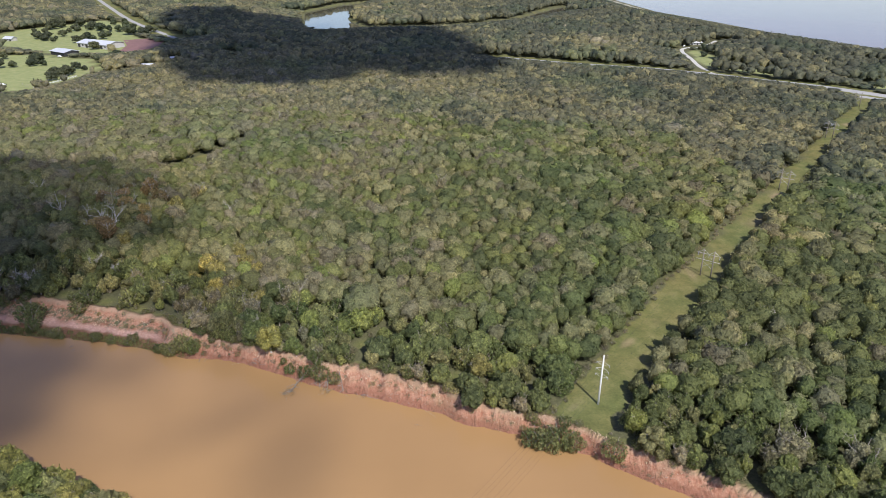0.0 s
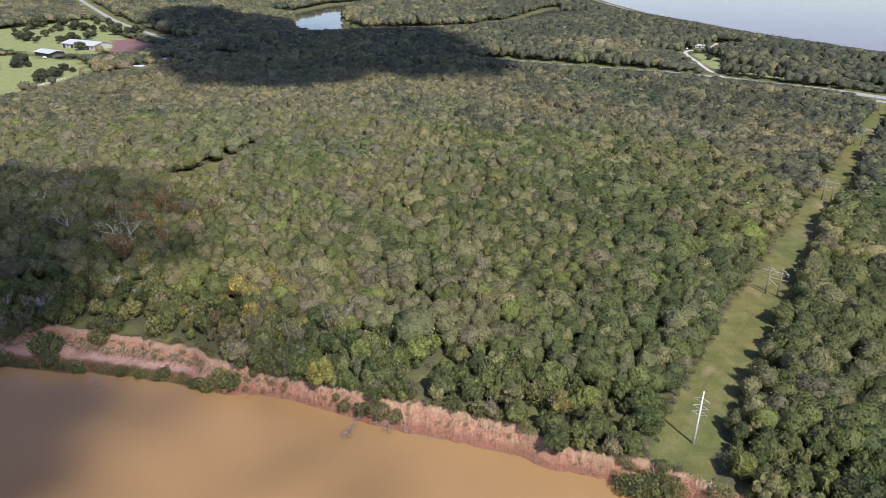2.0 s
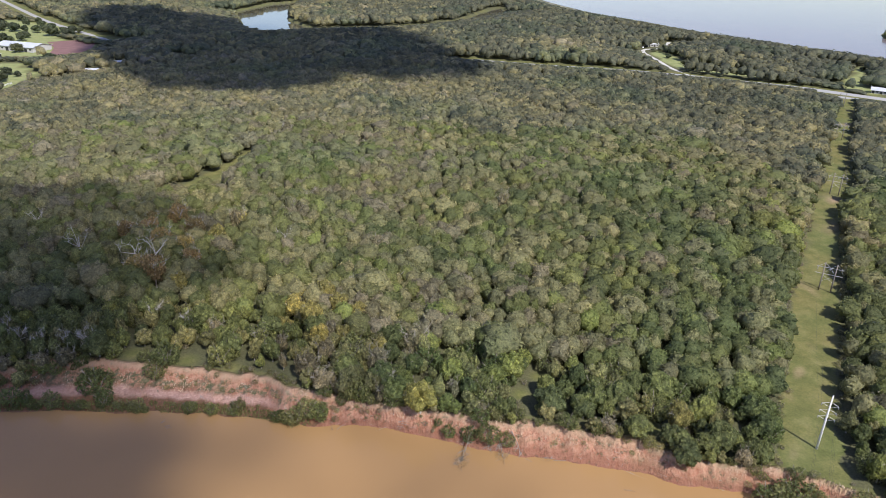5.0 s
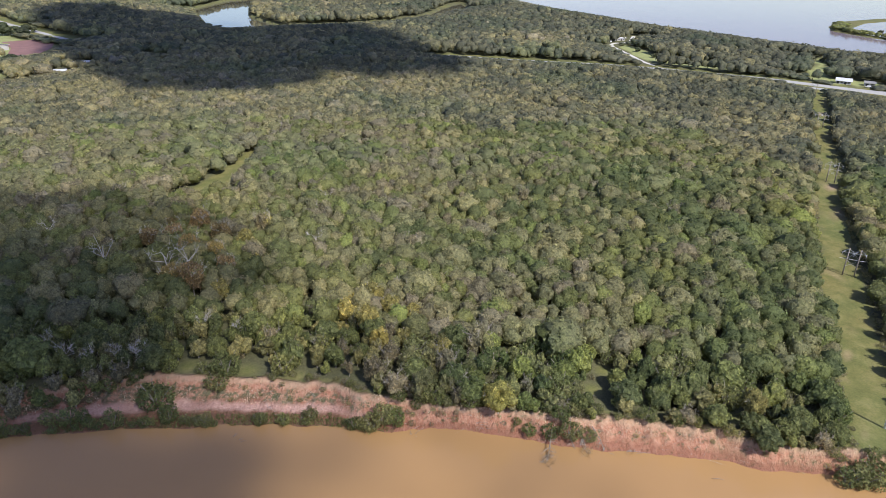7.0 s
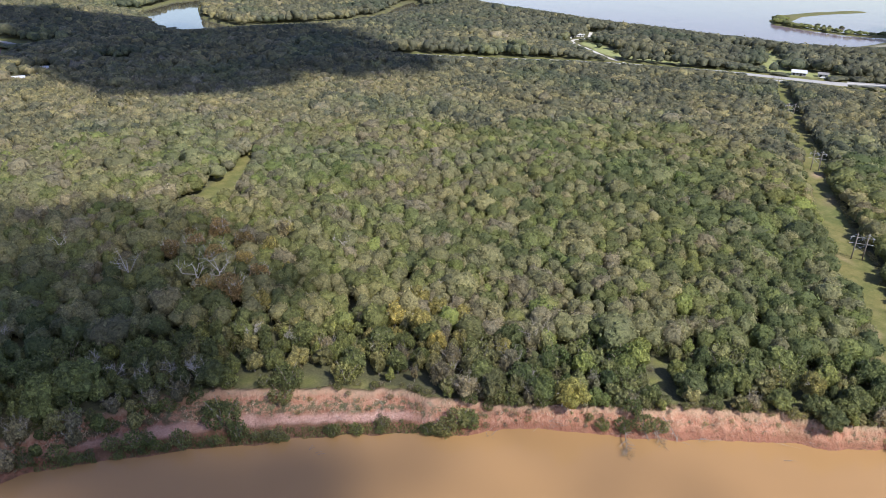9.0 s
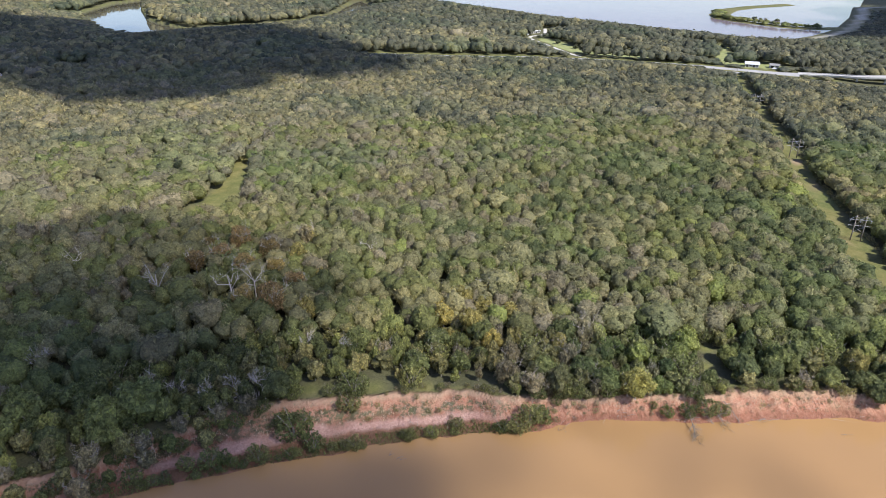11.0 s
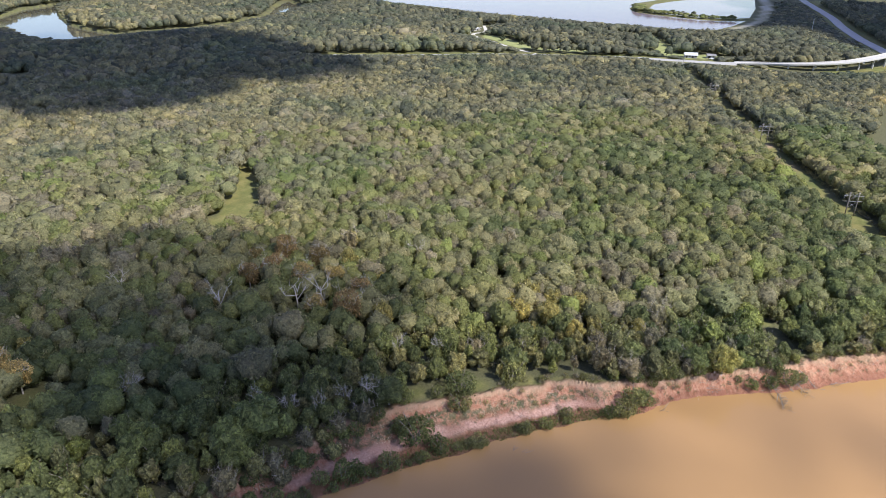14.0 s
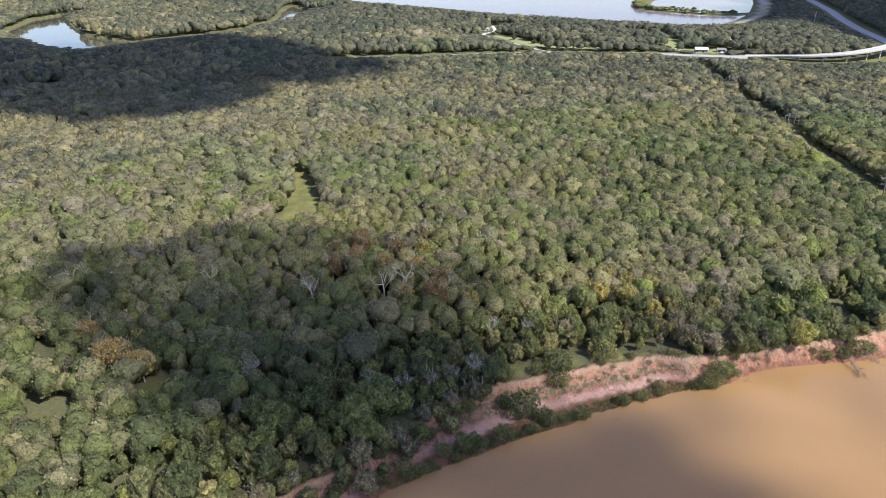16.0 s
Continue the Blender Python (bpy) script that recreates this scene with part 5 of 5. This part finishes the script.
fallen((-27.6, 174.4, -5.2), (-19.6, 170.7, -5.4), "driftwood branches lying along the waterline", 20)
fallen((-107.9, 202.1, -4.8), (-103.9, 201.4, -4.6), "dark driftwood log on the muddy shore", 6)
fallen((-126.5, 199.4, -5.3), (-123.1, 195.7, -5.55), "dark branch sticking out of the river", 5)
fallen((-80.3, 191.4, -5.2), (-76.8, 189.3, -5.4), "pale driftwood sticks on the shore", 6)
fallen((-8.6, 160.7, -5.45), (-5.8, 159.3, -5.6), "dark snag breaking the river surface", 4)
fallen((-62.4, 190.8, -2.5), (-58.5, 187.6, -4.8), "bare branches hanging over the clay bank", 9)


# ---- dry stalks and sticks on the clay ----
def stalks(name, count, x0, x1, s0, s1, tall, material, label, seed, lean=0.35, wide=0.09):
    """Many thin stalks in patches on the bank's face between two shares of its width."""
    r = np.random.default_rng(seed)
    x = r.uniform(x0, x1, count)
    w, t = np.interp(x, BANK_X, WATER_Y), np.interp(x, BANK_X, TOP_Y)
    y = w + r.uniform(s0, s1, count) * (t - w)
    ok = rough(x, y * 0.7, 6, seed) + 0.6 * rough(x, y, 2, seed + 1) > -0.25
    x, y = x[ok], y[ok]
    n = len(x)
    p = np.stack([x, y, land(x, y)[0] - 0.05], 1)
    d = np.stack([r.normal(size=n) * lean, r.normal(size=n) * lean, np.ones(n)], 1) * (tall * r.uniform(0.5, 1.3, (n, 1)))
    a = r.uniform(0, 6.283, n)
    side = np.stack([np.cos(a), np.sin(a), np.zeros(n)], 1) * wide
    v = np.stack([p - side, p + side, p + d], 1).reshape(-1, 3)
    return tagged(new(name, raw_mesh(name, v, np.arange(3 * n).reshape(-1, 3), material)), label, "dry grass", kind="stuff")


stalks("dry_grass", 2600, -190, -84, 0.56, 0.92, 0.6, M_STRAW, "pinkish dry grass stalks on the eroded slope", 91)
stalks("dry_grass", 1700, -84, 62, 0.50, 1.02, 0.7, M_STRAW, "bleached dry stalks hanging over the clay cliff", 92, 0.5)
stalks("shore_weeds", 5200, -190, -84, 0.0, 0.26, 0.8, M_SCRUB, "low green weeds fringing the waterline", 93, 0.3, 0.11)
stalks("dead_sticks", 520, -120, 60, 0.0, 0.7, 1.3, M_LIMB, "grey dead sticks scattered over the muddy bank", 94, 1.6, 0.05)


# ---- power line ----
def utility_pole():
    t = thing("power_pole", "tall white concrete power pole with triple crossarms", "power pole")
    part("pole", Shape().tube([(0, 0, -1), (0, 0, 8), (0, 0, 17.2)], [0.34, 0.27, 0.17], 12), M_POLE, t, smooth=True)
    for k, z in enumerate((15.2, 13.1, 11.2)):
        for sgn in (-1, 1):
            a = Vector((sgn * 1.9 * 0.8, -sgn * 1.9 * 0.6, z - 0.75))
            arm = part("crossarm", Shape().tube([(0, 0, z), a], [0.05, 0.04], 6).tube([(0, 0, z - 1.5), a], [0.045, 0.035], 6), M_POLE, t)
            part("insulator", Shape().tube([a, a + Vector((0, 0, -0.35)), a + Vector((0, 0, -0.7))], [0.05, 0.11, 0.05], 8), M_PORCELAIN, arm)
    return t


def h_frame():
    t = thing("power_pylon", "weathered timber H-frame power pylon with two pale crossarms", "power pylon", group="timber pylons")
    across, turn = Vector((0.8, -0.6, 0)), math.atan2(-0.6, 0.8)

    def rod(x0, z0, x1, z1, r=0.05, off=0.0):
        o = Vector((0.6 * off, 0.8 * off, 0))
        part("brace", Shape().tube([across * x0 + o + Vector((0, 0, z0)), across * x1 + o + Vector((0, 0, z1))], [r, r], 5), M_STEEL, t)
    for sgn in (-1, 1):
        b = across * (sgn * 2.0)
        part("pole", Shape().tube([b + Vector((0, 0, -1)), b + Vector((0, 0, 11.6))], [0.27, 0.20], 9), M_TIMBER, t, smooth=True)
        rod(sgn * 2.0, 11.3, sgn * 4.1, 9.8)
        rod(sgn * 2.0, 11.3, 0.0, 9.8)
        rod(sgn * 2.0, 6.7, -sgn * 2.0, 3.9, 0.04, 0.12 * sgn)
        rod(sgn * 2.0, 7.1, sgn * 0.1, 9.5, 0.04, 0.1)
    for z in (9.65, 7.0):
        part("crossarm", Shape().box((0.14, 0.18, z), (9.0, 0.13, 0.16), turn), M_CONCRETE, t, "pale weathered crossarm")
    for a in (-4.1, 0.0, 4.1):
        q = across * a + Vector((0.14, 0.18, 9.5))
        part("insulator", Shape().tube([q, q + Vector((0, 0, -0.25)), q + Vector((0, 0, -0.55)), q + Vector((0, 0, -0.9)), q + Vector((0, 0, -1.25))], [0.04, 0.13, 0.06, 0.13, 0.04], 8), M_PORCELAIN, t)
    return t


POLE_AT, SOUTH_POLE = Vector((45.5, 162.5, -0.2)), Vector((-34.2, 58.0, 0.3))
pole = utility_pole()
pole.location = POLE_AT
copy_thing(pole, pose(*SOUTH_POLE))
PYLONS = [Vector(p) for p in ((103.8, 243.0, 0.3), (178.0, 341.5, 0.3), (252.0, 441.0, 0.3), (318.0, 530.0, 0.3))]
pylon = h_frame()
pylon.location = PYLONS[0]
for p in PYLONS[1:]:
    copy_thing(pylon, pose(*p))
line = thing("power_line", "thin grey overhead power cables along the mown strip", "power line", tuple(POLE_AT))


def cable(a, b, sag):
    pts = [a.lerp(b, k / 12) - Vector((0, 0, sag * 4 * (k / 12) * (1 - k / 12))) - POLE_AT for k in range(13)]
    part("cable", Shape().tube(pts, [0.013] * 13, 4), M_TYRE, line)


arms = [Vector((sg * 1.52, -sg * 1.14, z - 1.45)) for z in (15.2, 13.1, 11.2) for sg in (-1, 1)]
for k, a in enumerate(arms):
    cable(SOUTH_POLE + a, POLE_AT + a, 3.0)
    q = Vector((0.8, -0.6, 0)) * ((k % 2 * 2 - 1) * 4.1 if k > 1 else 0) + Vector((0.14, 0.18, 8.25))
    if k in (0, 2, 3):
        cable(POLE_AT + a, PYLONS[0] + q, 2.2)
for p, q in zip(PYLONS[:-1], PYLONS[1:]):
    for w in (-4.1, 0.0, 4.1):
        o = Vector((0.8 * w + 0.14, -0.6 * w + 0.18, 8.25))
        cable(p + o, q + o, 2.6)
mast = thing("mast", "slim pale steel mast standing among the trees", "mast", (669.2, 623.6, 0.3))
part("pole", Shape().tube([(0, 0, -0.5), (0, 0, 22)], [0.35, 0.22], 8), M_STEEL, mast)
part("base_plate", Shape().box((0, 0, 0.05), (1.4, 1.4, 0.3)), M_CONCRETE, mast)


# ---- buildings, yards, vehicles ----
def building(name, label, place, size, turn, rise, roof_mat, openings=4, wall_mat=None, overhang=0.9):
    """A gabled building: walls, two roof slopes, doors and windows."""
    sx, sy, sz = size
    t = thing(name, label, "building", (*place, 0.25))
    t.rotation_euler[2] = radians(turn)
    wall_mat = wall_mat or M_WALL
    w = Shape().box((0, 0, sz / 2 - 0.2), (sx, sy, sz + 0.4))
    n = len(w.v)
    for x in (-sx / 2, sx / 2):
        w.v += [(x, -sy / 2, sz), (x, sy / 2, sz), (x, 0, sz + rise)]
    w.f += [(n, n + 1, n + 2), (n + 3, n + 5, n + 4)]
    part("wall", w, wall_mat, t)
    for sg in (-1, 1):
        r = Shape()
        o = overhang
        slope = rise / (sy / 2)
        for x in (-sx / 2 - o, sx / 2 + o):
            for dz in (0.06, 0.26):
                r.v += [(x, 0, sz + rise + dz), (x, sg * (sy / 2 + o), sz - slope * o + dz)]
        r.f += [(0, 1, 5, 4), (2, 6, 7, 3), (0, 2, 3, 1), (4, 5, 7, 6), (0, 4, 6, 2), (1, 3, 7, 5)]
        part("roof", r, roof_mat, t)
    for k in range(openings):
        x = -sx / 2 + sx * (k + 0.5) / openings
        if k % 2:
            part("window", Shape().box((x, -sy / 2 - 0.03, sz * 0.55), (min(1.8, sx / openings * 0.6), 0.10, sz * 0.35)), M_GLASS, t)
        else:
            # flat panel on the wall, with the doorway's inner shade as its colour
            part("door", Shape().box((x, -sy / 2 - 0.03, sz * 0.38), (min(4.0, sx / openings * 0.6), 0.10, sz * 0.76)), M_DARK, t)
    return t


building("barn", "long metal barn with pale sheet roof", (-376.4, 790.4), (44, 24, 4.6), -24, 2.4, M_ROOF, 8)
# solid walls, coloured near-black for the shade under the open shed's roof
building("shed", "open farm shed with pale blue-grey metal roof", (-391.2, 739.4), (24, 16, 3.8), -32, 1.6, M_ROOF, 5, M_DARK)
building("farmhouse", "small white farmhouse with pale roof", (-497.6, 828.3), (12, 8, 3.0), -20, 1.8, M_ROOF, 3)
building("cabin", "grey-roofed cabin between dark trees", (-269.1, 701.8), (14, 9, 3.0), 20, 1.8, M_ROOF, 3)
building("cabin", "small pale-roofed cabin between dark trees", (-265.3, 757.4), (9, 7, 2.8), -10, 1.4, M_ROOF, 3)
building("cabin", "low pale-roofed cabin at the wood's edge", (-277.7, 668.3), (9, 6, 2.8), 10, 1.3, M_ROOF, 3)
building("house", "white-walled roadside house with grey roof", (390.5, 579.2), (12, 7.5, 3.0), -40, 1.8, M_ROOF, 4)
building("garage", "small grey-roofed garage beside the roadside house", (407.9, 567.6), (8, 6, 2.8), -40, 1.2, M_SLATE, 2)
building("house", "pale house half hidden by oaks", (293.7, 836), (14, 9, 3.0), 10, 1.6, M_ROOF, 4)
yard = bpy.data.meshes.new("yard")
yard.from_pydata([(-340, 742, 0.46), (-322, 746, 0.46), (-316, 796, 0.46), (-322, 832, 0.46), (-345, 852, 0.46), (-372, 838, 0.46), (-352, 800, 0.46)], [], [(0, 1, 2, 3, 4, 5, 6)])
yard.materials.append(M_REDEARTH)
tagged(new("yard", yard), "bare red earth yard beside the barn", "yard", kind="structure")


def car(place, turn, label, name="car", long=4.8):
    t = thing(name, label, "vehicle", (*place, 0.55), "parked vehicles")
    t.rotation_euler[2] = radians(turn)
    h = long / 2
    body = Shape().sweep([(-h, 0, 0), (-h * 0.9, 0, 0), (h * 0.9, 0, 0), (h, 0, 0)], [(-0.9, 0.35), (-0.92, 0.85), (-0.85, 1.0), (0.85, 1.0), (0.92, 0.85), (0.9, 0.35)])
    part("body", body, M_PAINT, t)
    part("cabin", Shape().sweep([(-h * 0.55, 0, 0.98), (-h * 0.3, 0, 0.98), (h * 0.2, 0, 0.98), (h * 0.5, 0, 0.98)], [(-0.8, 0), (-0.66, 0.6), (0.66, 0.6), (0.8, 0)]), M_PAINT, t)
    part("windscreen", Shape().box((h * 0.36, 0, 1.3), (0.5, 1.2, 0.42)), M_GLASS, t)
    for x in (-h * 0.62, h * 0.62):
        for y in (-0.82, 0.82):
            part("wheel", Shape().tube([(x, y - 0.11, 0.34), (x, y + 0.11, 0.34)], [0.34, 0.34], 12), M_TYRE, t)
    return t


car((-368, 585.5), 20, "white pickup parked on the pasture", "pickup", 5.4)
car((-388.4, 722.4), -30, "white car parked beside the farm shed")
car((-379.1, 726.9), 40, "white car parked by the farm shed")
car((400.3, 560), -45, "white car parked by the roadside house")
car((416.6, 561.8), 30, "white pickup parked on the house drive", "pickup", 5.4)
car((276.7, 819.3), 60, "white car parked at the end of the shell drive")
fence = thing("fence", "white board fence along the pasture", "fence", (-338.1, 578.6, 0.3))
rail_pts = spline([(0, 0, 0), (7, 18, 0), (14, 46, 0)], 3.0)
for z in (0.5, 0.9, 1.3):
    part("rail", Shape().sweep([p + Vector((0, 0, z)) for p in rail_pts], [(-0.04, 0), (-0.04, 0.16), (0.04, 0.16), (0.04, 0)]), M_PAINT, fence)
for p in rail_pts:
    part("post", Shape().box((p.x, p.y, 0.6), (0.14, 0.14, 1.7)), M_PAINT, fence)
